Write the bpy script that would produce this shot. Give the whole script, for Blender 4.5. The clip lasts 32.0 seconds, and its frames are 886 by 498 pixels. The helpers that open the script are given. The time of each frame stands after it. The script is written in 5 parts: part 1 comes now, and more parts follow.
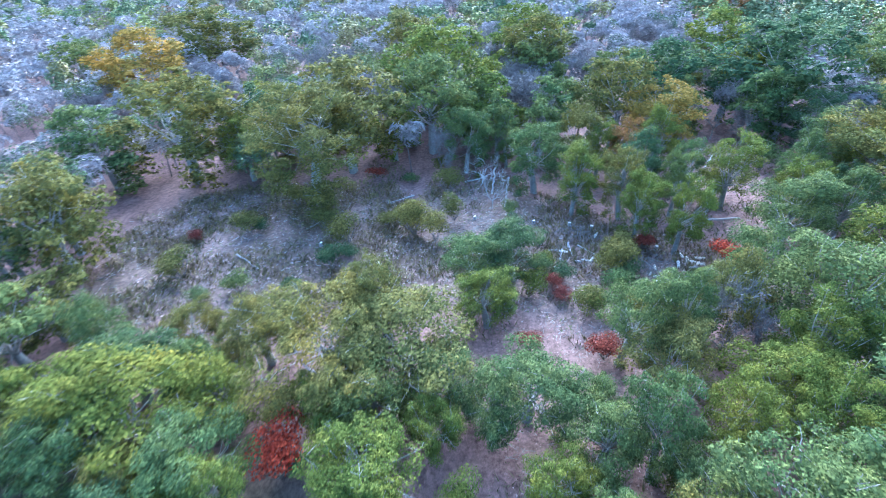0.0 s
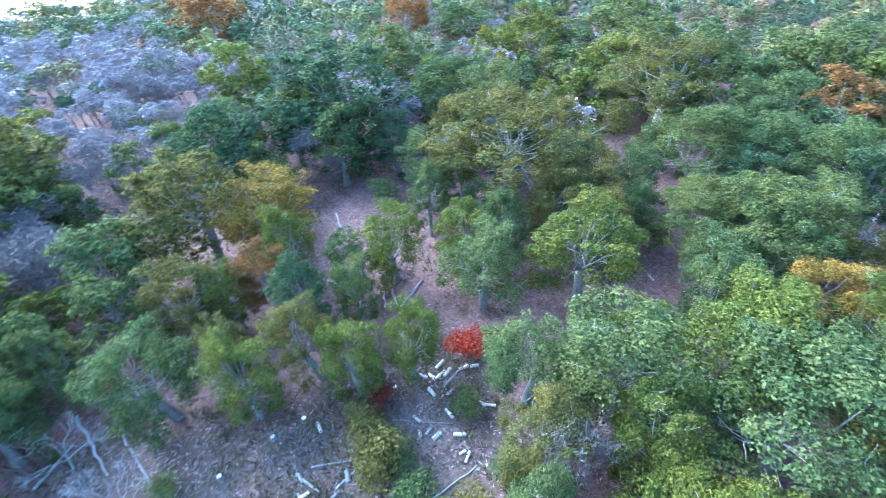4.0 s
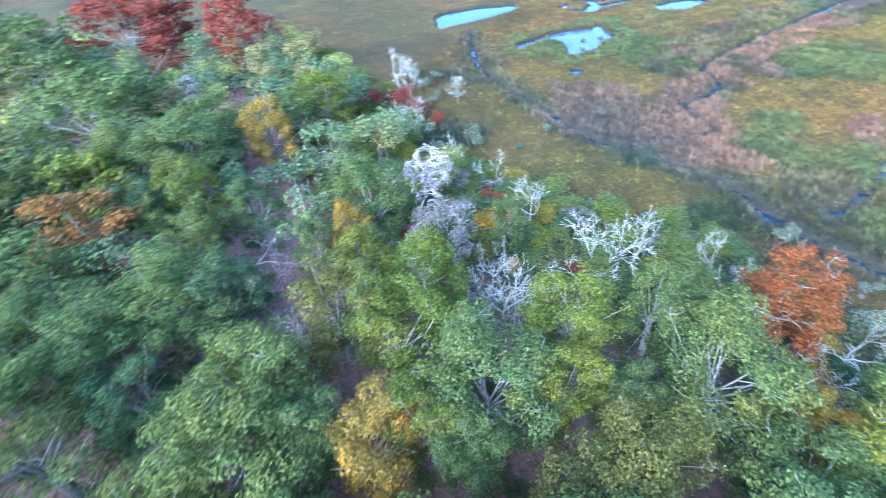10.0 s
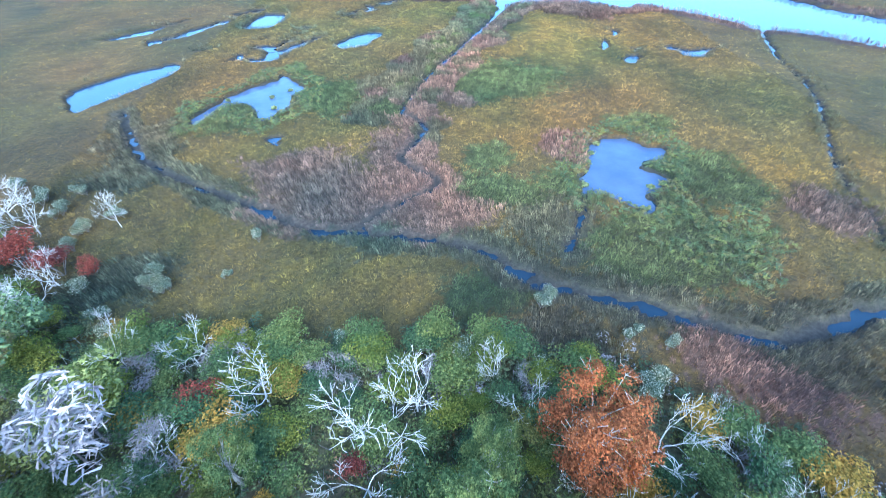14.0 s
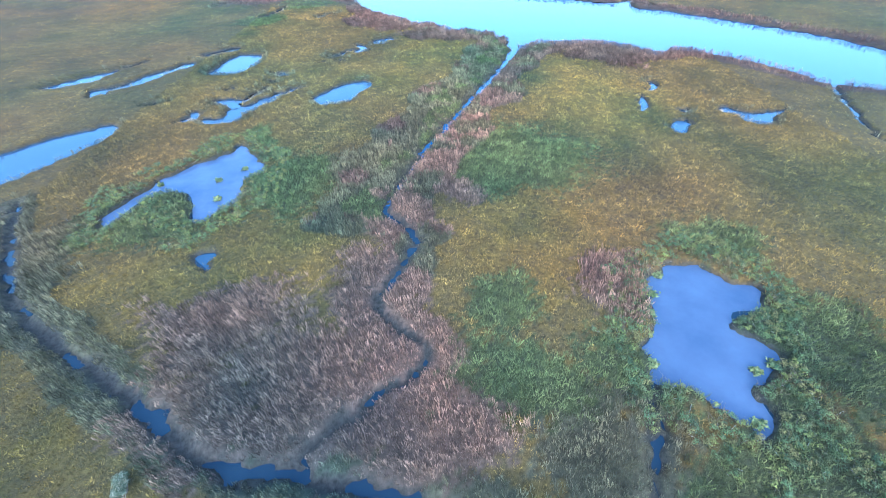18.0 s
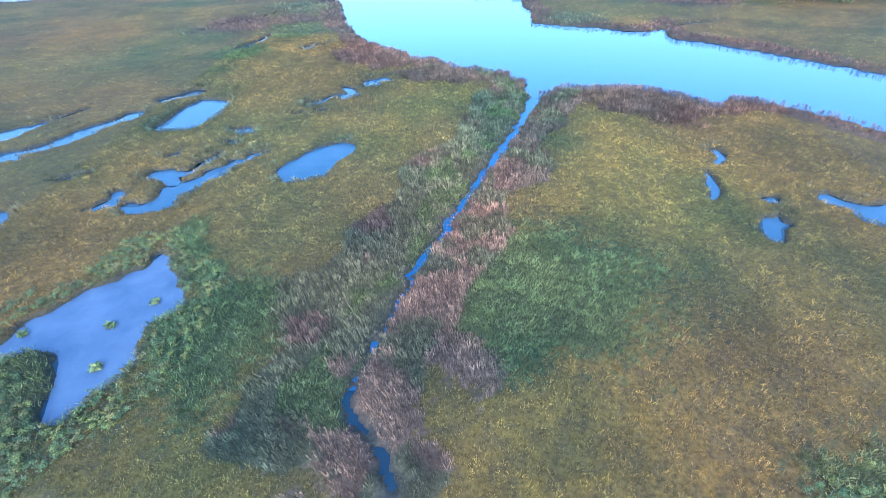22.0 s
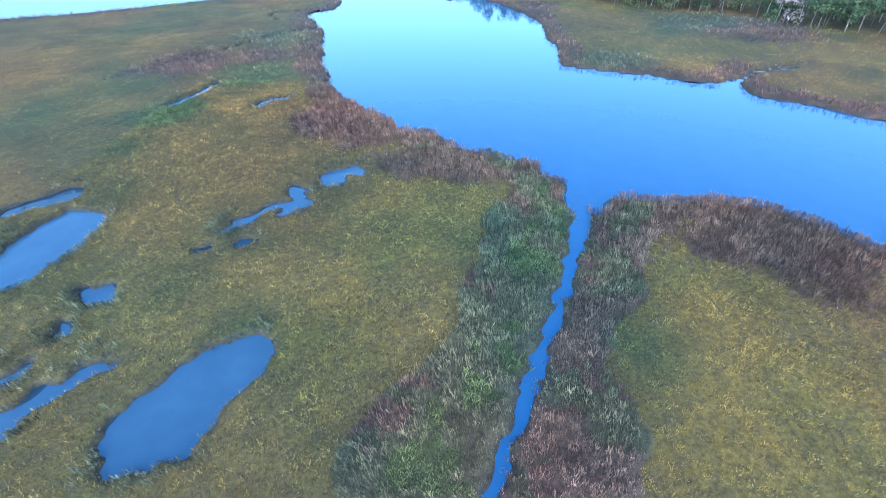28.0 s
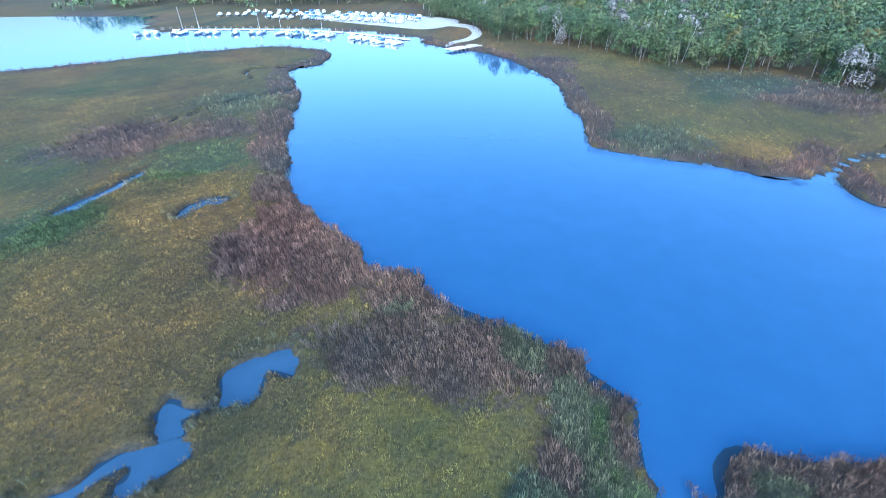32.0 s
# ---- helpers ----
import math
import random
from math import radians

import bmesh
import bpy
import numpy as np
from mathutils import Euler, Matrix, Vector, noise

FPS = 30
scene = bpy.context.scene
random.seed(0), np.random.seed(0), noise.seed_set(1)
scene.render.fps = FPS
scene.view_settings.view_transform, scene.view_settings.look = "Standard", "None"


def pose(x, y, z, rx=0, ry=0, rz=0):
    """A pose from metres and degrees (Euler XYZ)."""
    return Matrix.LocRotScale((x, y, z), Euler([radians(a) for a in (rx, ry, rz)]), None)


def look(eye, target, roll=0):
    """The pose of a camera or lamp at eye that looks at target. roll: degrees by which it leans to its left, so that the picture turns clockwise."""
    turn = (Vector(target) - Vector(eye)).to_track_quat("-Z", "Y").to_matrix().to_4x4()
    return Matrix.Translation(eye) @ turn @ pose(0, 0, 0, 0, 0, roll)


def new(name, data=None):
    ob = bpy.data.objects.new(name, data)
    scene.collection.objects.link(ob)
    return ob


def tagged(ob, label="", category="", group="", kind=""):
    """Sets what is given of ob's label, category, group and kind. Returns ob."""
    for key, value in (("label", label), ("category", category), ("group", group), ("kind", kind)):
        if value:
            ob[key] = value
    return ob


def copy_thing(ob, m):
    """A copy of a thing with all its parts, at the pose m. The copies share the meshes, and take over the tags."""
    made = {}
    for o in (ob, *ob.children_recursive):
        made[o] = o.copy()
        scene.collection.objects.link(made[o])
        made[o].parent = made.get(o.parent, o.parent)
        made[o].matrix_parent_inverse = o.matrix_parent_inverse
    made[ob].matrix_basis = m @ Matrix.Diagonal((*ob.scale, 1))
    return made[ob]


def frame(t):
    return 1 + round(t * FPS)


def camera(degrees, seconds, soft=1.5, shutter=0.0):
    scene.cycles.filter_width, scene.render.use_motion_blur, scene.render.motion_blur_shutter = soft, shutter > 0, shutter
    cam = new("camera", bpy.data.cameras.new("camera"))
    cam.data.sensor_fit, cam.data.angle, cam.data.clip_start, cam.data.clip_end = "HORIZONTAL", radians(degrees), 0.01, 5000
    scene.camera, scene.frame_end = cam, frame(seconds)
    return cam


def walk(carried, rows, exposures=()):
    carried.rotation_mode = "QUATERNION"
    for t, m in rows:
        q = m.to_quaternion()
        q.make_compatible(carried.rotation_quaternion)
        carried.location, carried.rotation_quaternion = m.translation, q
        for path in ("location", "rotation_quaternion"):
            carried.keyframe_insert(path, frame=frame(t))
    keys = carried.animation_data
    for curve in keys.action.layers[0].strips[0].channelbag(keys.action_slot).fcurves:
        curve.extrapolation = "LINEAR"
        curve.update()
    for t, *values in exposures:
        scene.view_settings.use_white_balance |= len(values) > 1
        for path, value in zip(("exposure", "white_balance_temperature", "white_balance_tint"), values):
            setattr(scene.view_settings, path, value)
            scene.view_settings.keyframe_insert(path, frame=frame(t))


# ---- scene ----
cam = camera(88.5, 32.0, soft=0.92, shutter=0.35)
METRES, EYE, TILT, LEAN, TURN = 169.0, 26.0, 1.0, 0.0, 0.0
ROWS = [
    (0.0, 0.0, 0.0, 0.0, -1.95, -37.14, 2.58),
    (0.5, -0.0002, 0.0203, 0.0004, -8.09, -37.3, 2.96),
    (1.0, 0.0015, 0.0403, 0.0011, -14.03, -37.53, 3.16),
    (1.5, 0.005, 0.0601, 0.0016, -19.54, -37.69, 3.35),
    (2.0, 0.0109, 0.0787, 0.0027, -25.44, -37.98, 3.46),
    (2.5, 0.0173, 0.0927, 0.0044, -31.31, -38.34, 3.47),
    (3.0, 0.0239, 0.1016, 0.0054, -38.27, -38.65, 3.5),
    (3.5, 0.0309, 0.1078, 0.006, -48.14, -39.09, 3.52),
    (4.0, 0.0388, 0.1114, 0.0061, -58.78, -39.46, 3.47),
    (4.5, 0.0484, 0.1138, 0.0059, -63.74, -39.49, 3.36),
    (6.5, 0.0957, 0.1229, 0.0054, -62.77, -38.1, 2.75),
    (7.0, 0.1073, 0.1223, 0.006, -62.46, -37.82, 2.57),
    (7.5, 0.1172, 0.1214, 0.007, -62.37, -37.71, 2.4),
    (8.0, 0.1245, 0.1212, 0.0077, -66.19, -37.74, 2.39),
    (8.5, 0.1317, 0.1201, 0.0077, -86.81, -38.4, 2.82),
    (9.0, 0.1402, 0.1166, 0.0076, -112.23, -39.42, 2.92),
    (9.5, 0.148, 0.1101, 0.0074, -132.3, -40.12, 2.76),
    (10.0, 0.1536, 0.1012, 0.0075, -148.24, -40.58, 2.6),
    (10.5, 0.1583, 0.0913, 0.0083, -162.44, -40.9, 2.06),
    (11.0, 0.1599, 0.0803, 0.0085, -175.2, -40.88, 1.79),
    (11.5, 0.1606, 0.0692, 0.0092, -182.38, -40.7, 1.5),
    (12.0, 0.1603, 0.0581, 0.0098, -182.36, -40.34, 1.43),
    (12.5, 0.16, 0.0472, 0.0102, -182.42, -39.97, 1.33),
    (13.0, 0.1597, 0.0361, 0.0105, -182.44, -39.69, 1.22),
    (13.5, 0.1591, 0.0237, 0.01, -182.44, -39.47, 1.12),
    (14.0, 0.1583, 0.0098, 0.0092, -182.4, -39.22, 1.06),
    (14.5, 0.1574, -0.0056, 0.0086, -182.39, -39.06, 0.95),
    (16.5, 0.1523, -0.0738, 0.01, -182.11, -38.24, 0.92),
    (17.0, 0.1512, -0.0907, 0.0104, -181.99, -37.98, 0.9),
    (17.5, 0.1499, -0.1075, 0.0106, -181.82, -37.78, 0.87),
    (18.0, 0.1487, -0.1244, 0.0109, -181.65, -37.59, 0.81),
    (18.5, 0.1477, -0.1413, 0.0115, -181.52, -37.44, 0.75),
    (19.0, 0.1467, -0.1581, 0.012, -181.35, -37.23, 0.75),
    (19.5, 0.1456, -0.175, 0.0121, -181.16, -37.1, 0.75),
    (20.0, 0.1446, -0.1923, 0.0124, -180.99, -36.98, 0.72),
    (20.5, 0.1437, -0.2095, 0.0126, -180.86, -36.88, 0.66),
    (21.0, 0.1426, -0.2269, 0.0128, -180.73, -36.75, 0.69),
    (21.5, 0.1417, -0.2441, 0.0129, -180.65, -36.63, 0.68),
    (22.0, 0.1406, -0.2615, 0.013, -180.56, -36.54, 0.73),
    (22.5, 0.1396, -0.2788, 0.0129, -180.44, -36.49, 0.73),
    (23.0, 0.1384, -0.2966, 0.0129, -180.29, -36.41, 0.78),
    (23.5, 0.1375, -0.3146, 0.0134, -180.17, -36.34, 0.76),
    (24.0, 0.1368, -0.3319, 0.0142, -180.04, -36.28, 0.69),
    (24.5, 0.1358, -0.3503, 0.0147, -179.9, -36.26, 0.68),
    (25.0, 0.135, -0.3687, 0.0154, -179.8, -36.2, 0.62),
    (25.5, 0.1342, -0.3867, 0.0157, -179.73, -36.15, 0.56),
    (27.5, 0.1313, -0.4594, 0.0185, -179.45, -36.12, 0.46),
    (28.0, 0.1303, -0.4777, 0.0186, -179.38, -36.13, 0.45),
    (28.5, 0.1292, -0.4967, 0.0183, -179.28, -36.24, 0.46),
    (29.0, 0.1282, -0.5166, 0.0181, -179.22, -36.3, 0.5),
    (29.5, 0.1272, -0.5371, 0.0178, -179.16, -36.4, 0.44),
    (30.0, 0.1261, -0.5584, 0.0176, -179.05, -36.47, 0.43),
    (30.5, 0.125, -0.5803, 0.0175, -178.93, -36.49, 0.45),
    (31.0, 0.1242, -0.6024, 0.018, -178.84, -36.54, 0.43),
    (31.5, 0.1232, -0.6248, 0.0188, -178.71, -34.81, 0.41),
    (32.0, 0.1223, -0.6469, 0.0193, -178.6, -31.97, 0.35),
]
EXPOSURES = [(0.0, 3.0, 4180, 5), (8.0, 2.95, 4180, 5), (11.0, 2.78, 4170, 4), (14.0, 2.65, 4150, 3), (22.0, 2.48, 4150, 2), (27.0, 2.38, 4160, 2), (32.0, 2.22, 4130, 1)]
walk(cam, [(t, pose(0, 0, EYE, TILT, LEAN, TURN) @ pose(METRES * x, METRES * y, METRES * z, 90 + pitch, roll, yaw)) for t, x, y, z, yaw, pitch, roll in ROWS],
     exposures=EXPOSURES)

# ---- light: a misty, overcast autumn day ----
world = bpy.data.worlds.new("overcast_sky")
scene.world = world
world.use_nodes = True
wn = world.node_tree
bg = wn.nodes["Background"]
sky = wn.nodes.new("ShaderNodeTexSky")
sky.sky_type = "NISHITA"
sky.sun_disc = False
sky.sun_elevation = radians(32)
sky.sun_rotation = radians(8)
sky.dust_density = 6.0
sky.air_density = 1.4
wn.links.new(sky.outputs["Color"], bg.inputs["Color"])
bg.inputs["Strength"].default_value = 0.15

sun_data = bpy.data.lights.new("sun", "SUN")
sun_data.energy, sun_data.angle, sun_data.color = 0.6, radians(30), (1.0, 0.96, 0.92)
sun = new("sun", sun_data)
sun.matrix_world = look((0, 0, 80), (6, -40, 38))

# ---- materials ----
def ramp(nt, fac, stops):
    node = nt.nodes.new("ShaderNodeValToRGB")
    while len(node.color_ramp.elements) < len(stops):
        node.color_ramp.elements.new(0.5)
    for el, (p, c) in zip(node.color_ramp.elements, stops):
        el.position, el.color = p, (*c, 1)
    nt.links.new(fac, node.inputs["Fac"])
    return node.outputs["Color"]


def noise_tex(nt, scale, detail=4.0, rough=0.6, coords="Object"):
    tc = nt.nodes.new("ShaderNodeTexCoord")
    n = nt.nodes.new("ShaderNodeTexNoise")
    n.inputs["Scale"].default_value, n.inputs["Detail"].default_value, n.inputs["Roughness"].default_value = scale, detail, rough
    nt.links.new(tc.outputs[coords], n.inputs["Vector"])
    return n.outputs["Fac"]


def mix(nt, fac, a, b, blend="MIX"):
    m = nt.nodes.new("ShaderNodeMix")
    m.data_type, m.blend_type = "RGBA", blend
    for sock, v in ((m.inputs[0], fac), (m.inputs[6], a), (m.inputs[7], b)):
        if isinstance(v, (int, float)):
            sock.default_value = v
        elif isinstance(v, tuple):
            sock.default_value = (*v, 1)
        else:
            nt.links.new(v, sock)
    return m.outputs[2]


def bump(nt, height, strength, distance):
    b = nt.nodes.new("ShaderNodeBump")
    b.inputs["Strength"].default_value, b.inputs["Distance"].default_value = strength, distance
    nt.links.new(height, b.inputs["Height"])
    return b.outputs["Normal"]


def surface(name, rough=0.8, metal=0.0, spec=0.3):
    m = bpy.data.materials.new(name)
    m.use_nodes = True
    p = m.node_tree.nodes["Principled BSDF"]
    p.inputs["Roughness"].default_value, p.inputs["Metallic"].default_value = rough, metal
    p.inputs["Specular IOR Level"].default_value = spec
    return m, m.node_tree, p


def leaf_material(name, stops):
    """Leaves: hue by leaf and by tree, a little light comes through."""
    m, nt, p = surface(name, 0.8, 0, 0.1)
    geo = nt.nodes.new("ShaderNodeNewGeometry")
    info = nt.nodes.new("ShaderNodeObjectInfo")
    stops = [(q, tuple(v * (0.68 + 0.5 * q) for v in c)) for q, c in stops]
    col = ramp(nt, geo.outputs["Random Per Island"], stops)
    tree = ramp(nt, info.outputs["Random"], [(0.0, (0.88, 0.92, 0.86)), (0.5, (0.98, 0.98, 0.94)), (1.0, (1.16, 1.05, 0.85))])
    col = mix(nt, 1.0, col, tree, "MULTIPLY")
    broad = noise_tex(nt, 0.5, 3)
    col = mix(nt, 1.0, col, ramp(nt, broad, [(0.34, (0.80, 0.90, 0.86)), (0.5, (0.98, 1.0, 0.93)), (0.68, (1.34, 1.14, 0.80))]), "MULTIPLY")
    nt.links.new(col, p.inputs["Base Color"])
    tr = nt.nodes.new("ShaderNodeBsdfTranslucent")
    nt.links.new(col, tr.inputs["Color"])
    ms = nt.nodes.new("ShaderNodeMixShader")
    ms.inputs[0].default_value = 0.38
    nt.links.new(p.outputs[0], ms.inputs[1])
    nt.links.new(tr.outputs[0], ms.inputs[2])
    nt.links.new(ms.outputs[0], nt.nodes["Material Output"].inputs["Surface"])
    return m


def plain(name, stops, scale, rough=0.85, spec=0.3, metal=0.0, relief=0.4, depth=0.02, stretch=None):
    m, nt, p = surface(name, rough, metal, spec)
    f = noise_tex(nt, scale, 6, 0.65)
    f2 = noise_tex(nt, scale * 0.17, 3)
    col = mix(nt, 1.0, ramp(nt, f, stops), ramp(nt, f2, [(0.3, (0.8, 0.8, 0.8)), (0.7, (1.15, 1.15, 1.15))]), "MULTIPLY")
    nt.links.new(col, p.inputs["Base Color"])
    nt.links.new(bump(nt, f, relief, depth), p.inputs["Normal"])
    return m


LEAF = {
    "green": leaf_material("green_leaves", [(0, (0.070, 0.096, 0.038)), (0.6, (0.102, 0.132, 0.050)), (1, (0.140, 0.166, 0.062))]),
    "dark": leaf_material("dark_green_leaves", [(0, (0.050, 0.080, 0.042)), (0.6, (0.070, 0.104, 0.050)), (1, (0.096, 0.128, 0.060))]),
    "lime": leaf_material("yellow_green_leaves", [(0, (0.084, 0.106, 0.022)), (0.6, (0.122, 0.140, 0.027)), (1, (0.168, 0.176, 0.038))]),
    "olive": leaf_material("olive_leaves", [(0, (0.088, 0.090, 0.028)), (0.6, (0.126, 0.122, 0.036)), (1, (0.172, 0.156, 0.046))]),
    "gold": leaf_material("golden_leaves", [(0, (0.160, 0.128, 0.026)), (0.5, (0.225, 0.160, 0.034)), (1, (0.290, 0.190, 0.046))]),
    "amber": leaf_material("amber_leaves", [(0, (0.150, 0.110, 0.036)), (0.5, (0.210, 0.118, 0.042)), (1, (0.255, 0.122, 0.046))]),
    "orange": leaf_material("orange_leaves", [(0, (0.120, 0.052, 0.024)), (0.5, (0.170, 0.066, 0.030)), (1, (0.215, 0.088, 0.038))]),
    "red": leaf_material("red_leaves", [(0, (0.230, 0.036, 0.022)), (0.6, (0.330, 0.050, 0.028)), (1, (0.400, 0.075, 0.036))]),
    "wine": leaf_material("wine_red_leaves", [(0, (0.110, 0.036, 0.032)), (0.6, (0.160, 0.046, 0.040)), (1, (0.200, 0.064, 0.052))]),
    "white": leaf_material("white_seed_tufts", [(0, (0.060, 0.080, 0.050)), (0.68, (0.085, 0.105, 0.066)), (0.76, (0.34, 0.34, 0.31)), (1, (0.48, 0.48, 0.45))]),
}
BARK = plain("grey_bark", [(0.3, (0.13, 0.11, 0.10)), (0.7, (0.28, 0.25, 0.23))], 9)
PALE = plain("weathered_deadwood", [(0.3, (0.26, 0.25, 0.235)), (0.7, (0.47, 0.455, 0.43))], 6)
TWIG = plain("grey_twigs", [(0.3, (0.11, 0.098, 0.092)), (0.7, (0.20, 0.18, 0.17))], 5)
LICHEN = plain("lichened_bark", [(0.3, (0.15, 0.14, 0.125)), (0.7, (0.30, 0.285, 0.26))], 7)
LOGBARK = plain("log_bark", [(0.3, (0.20, 0.18, 0.17)), (0.7, (0.42, 0.40, 0.38))], 12)
CUTWOOD = plain("fresh_cut_wood", [(0.3, (0.55, 0.50, 0.42)), (0.7, (0.78, 0.73, 0.64))], 14)


def cover_material(name, attr, rough=0.9, fine=3.0, depth=0.06):
    """Plant cover whose tint varies over the land."""
    m, nt, p = surface(name, rough, 0, 0.15)
    a = nt.nodes.new("ShaderNodeAttribute")
    a.attribute_name = attr
    f = noise_tex(nt, fine, 6, 0.75)
    # on the ground, bump hollows are darker: tussock shading put into the colour
    col = mix(nt, 1.0, a.outputs["Color"], ramp(nt, f, [(0.3, (0.36, 0.36, 0.36)), (0.7, (1.55, 1.55, 1.55))]), "MULTIPLY")
    nt.links.new(col, p.inputs["Base Color"])
    nt.links.new(bump(nt, f, 0.9, depth), p.inputs["Normal"])
    return m


GROUND = cover_material("earth_and_thatch", "cover")
BLADES = cover_material("marsh_blades", "cover", 0.75, 0.8, 0.0)

def water_material(name, deep, light, ripple):
    m, nt, p = surface(name, 0.06, 0, 0.5)
    p.inputs["IOR"].default_value = 1.33
    nt.links.new(ramp(nt, noise_tex(nt, 0.3, 5), [(0.3, deep), (0.7, light)]), p.inputs["Base Color"])
    nt.links.new(bump(nt, noise_tex(nt, 1.6, 3), ripple, 0.02), p.inputs["Normal"])
    return m


# darker base for the ditches, standing for the dark banks they mirror
WATER = water_material("still_dark_water", (0.009, 0.016, 0.027), (0.012, 0.021, 0.034), 0.03)
# base colour lifted to paint in part of the bright sky reflection
POOL = water_material("sky_tinted_pool_water", (0.020, 0.037, 0.066), (0.027, 0.047, 0.080), 0.03)
RIVER_WATER = water_material("blue_river_water", (0.018, 0.043, 0.098), (0.021, 0.048, 0.108), 0.03)
SILT = water_material("silty_pond_water", (0.034, 0.048, 0.086), (0.054, 0.070, 0.112), 0.03)

# ---- the lie of the land ----
TABLE = np.random.RandomState(5).rand(256, 256)


def vnoise(x, y, scale, octaves=3, shift=0):
    """Smooth value noise, 0 to 1, for arrays of places."""
    total, amp, norm = 0.0, 1.0, 0.0
    for k in range(octaves):
        u, v = x * scale + 17.3 * k + shift, y * scale + 9.1 * k + 2.7 * shift
        i, j = np.floor(u).astype(int), np.floor(v).astype(int)
        a, b = u - i, v - j
        a, b = a * a * (3 - 2 * a), b * b * (3 - 2 * b)
        t = TABLE
        n = (t[i % 256, j % 256] * (1 - a) + t[(i + 1) % 256, j % 256] * a) * (1 - b) + (t[i % 256, (j + 1) % 256] * (1 - a) + t[(i + 1) % 256, (j + 1) % 256] * a) * b
        total, norm, amp, scale = total + amp * n, norm + amp, amp * 0.5, scale * 2.07
    return total / norm


def spline(pts, closed, n=4):
    p = np.array(pts, float)
    q = np.vstack([p[-1:], p, p[:2]]) if closed else np.vstack([2 * p[:1] - p[1:2], p, 2 * p[-1:] - p[-2:-1]])
    out = []
    for k in range(1, len(q) - 2):
        for s in range(n):
            t = s / n
            out.append(0.5 * (2 * q[k] + (q[k + 1] - q[k - 1]) * t + (2 * q[k - 1] - 5 * q[k] + 4 * q[k + 1] - q[k + 2]) * t * t + (3 * q[k] - q[k - 1] - 3 * q[k + 1] + q[k + 2]) * t ** 3))
    if not closed:
        out.append(p[-1])
    return np.array(out)


def shore(x, y, pts):
    """Signed distance to a closed shoreline, negative inside."""
    d = np.full(x.shape, 1e9)
    inside = np.zeros(x.shape, bool)
    for (ax, ay), (bx, by) in zip(pts, np.roll(pts, -1, 0)):
        ex, ey = bx - ax, by - ay
        t = np.clip(((x - ax) * ex + (y - ay) * ey) / (ex * ex + ey * ey + 1e-9), 0, 1)
        d = np.minimum(d, (x - ax - t * ex) ** 2 + (y - ay - t * ey) ** 2)
        cross = (ay > y) != (by > y)
        inside ^= cross & (x < ex * (y - ay) / (ey if abs(ey) > 1e-9 else 1e-9) + ax)
    d = np.sqrt(d)
    return np.where(inside, -d, d)


def channel(x, y, pts, w0, w1):
    """Distance to the edge of a winding channel, negative inside."""
    d = np.full(x.shape, 1e9)
    n = len(pts) - 1
    for k in range(n):
        (ax, ay), (bx, by) = pts[k], pts[k + 1]
        ex, ey = bx - ax, by - ay
        t = np.clip(((x - ax) * ex + (y - ay) * ey) / (ex * ex + ey * ey + 1e-9), 0, 1)
        half = (w0 + (w1 - w0) * (k + t) / n) / 2
        d = np.minimum(d, np.sqrt((x - ax - t * ex) ** 2 + (y - ay - t * ey) ** 2) - half)
    return d


BODIES = []


def pond(*pts):
    BODIES.append((spline(pts, True), None))


def ditch(pts, w0, w1):
    BODIES.append((spline(pts, False), (w0, w1)))


NEAR_BANK = [(4.9, -124.5), (3.9, -126.8), (1.6, -128.3), (-2.5, -127.2), (-9.8, -127.3), (-14.6, -126), (-19.7, -121.2), (-21.6, -116.8), (-26.1, -120.8), (-34.8, -115.1), (-42.4, -104.3), (-44, -99), (-52.5, -94.7), (-59.2, -86), (-75, -70), (-110, -45), (-200, -5)]
FAR_BANK = [(-200, -70), (-110, -90), (-75, -106), (-66, -127), (-56, -141), (-40, -159.5), (-34.6, -162.5), (-33.2, -166), (-33.9, -171), (-35.6, -173.6), (-33.6, -173), (-28.1, -171.2), (-24.8, -172), (-21.6, -174.9), (-13.4, -178.5), (-7, -181.5), (-3.2, -184), (-2.6, -190), (-4.6, -200), (-3.3, -210), (-4.8, -228), (-1.5, -244.7), (4.1, -261), (12.3, -274), (22.9, -282), (33.6, -294), (35.3, -303.7), (58, -319.6), (87.6, -330), (118, -331), (158, -327), (173, -353), (195, -382), (232, -390), (300, -370), (420, -330)]
EAST_BANK = [(420, -150), (250, -205), (152, -244), (146, -247), (129, -260), (109, -275), (87, -285), (66, -278), (60.9, -263.6), (62.4, -253), (67.6, -245), (61, -228.4), (55.5, -215), (54.3, -204), (50.2, -187), (45.8, -174), (44.4, -168), (36.4, -157), (31.1, -152.6), (30.1, -148.7), (23.9, -147), (23, -144), (13.7, -138.3), (9.7, -134.3), (7.3, -131.2), (8.0, -127.6)]
RIVER = spline(NEAR_BANK + FAR_BANK + EAST_BANK, True, 3)
BODIES.append((RIVER, None))
# the misty bay beyond the woods
pond((158, 95), (172, 62), (235, 40), (420, 60), (420, 420), (60, 420), (58, 270), (108, 236), (142, 205))
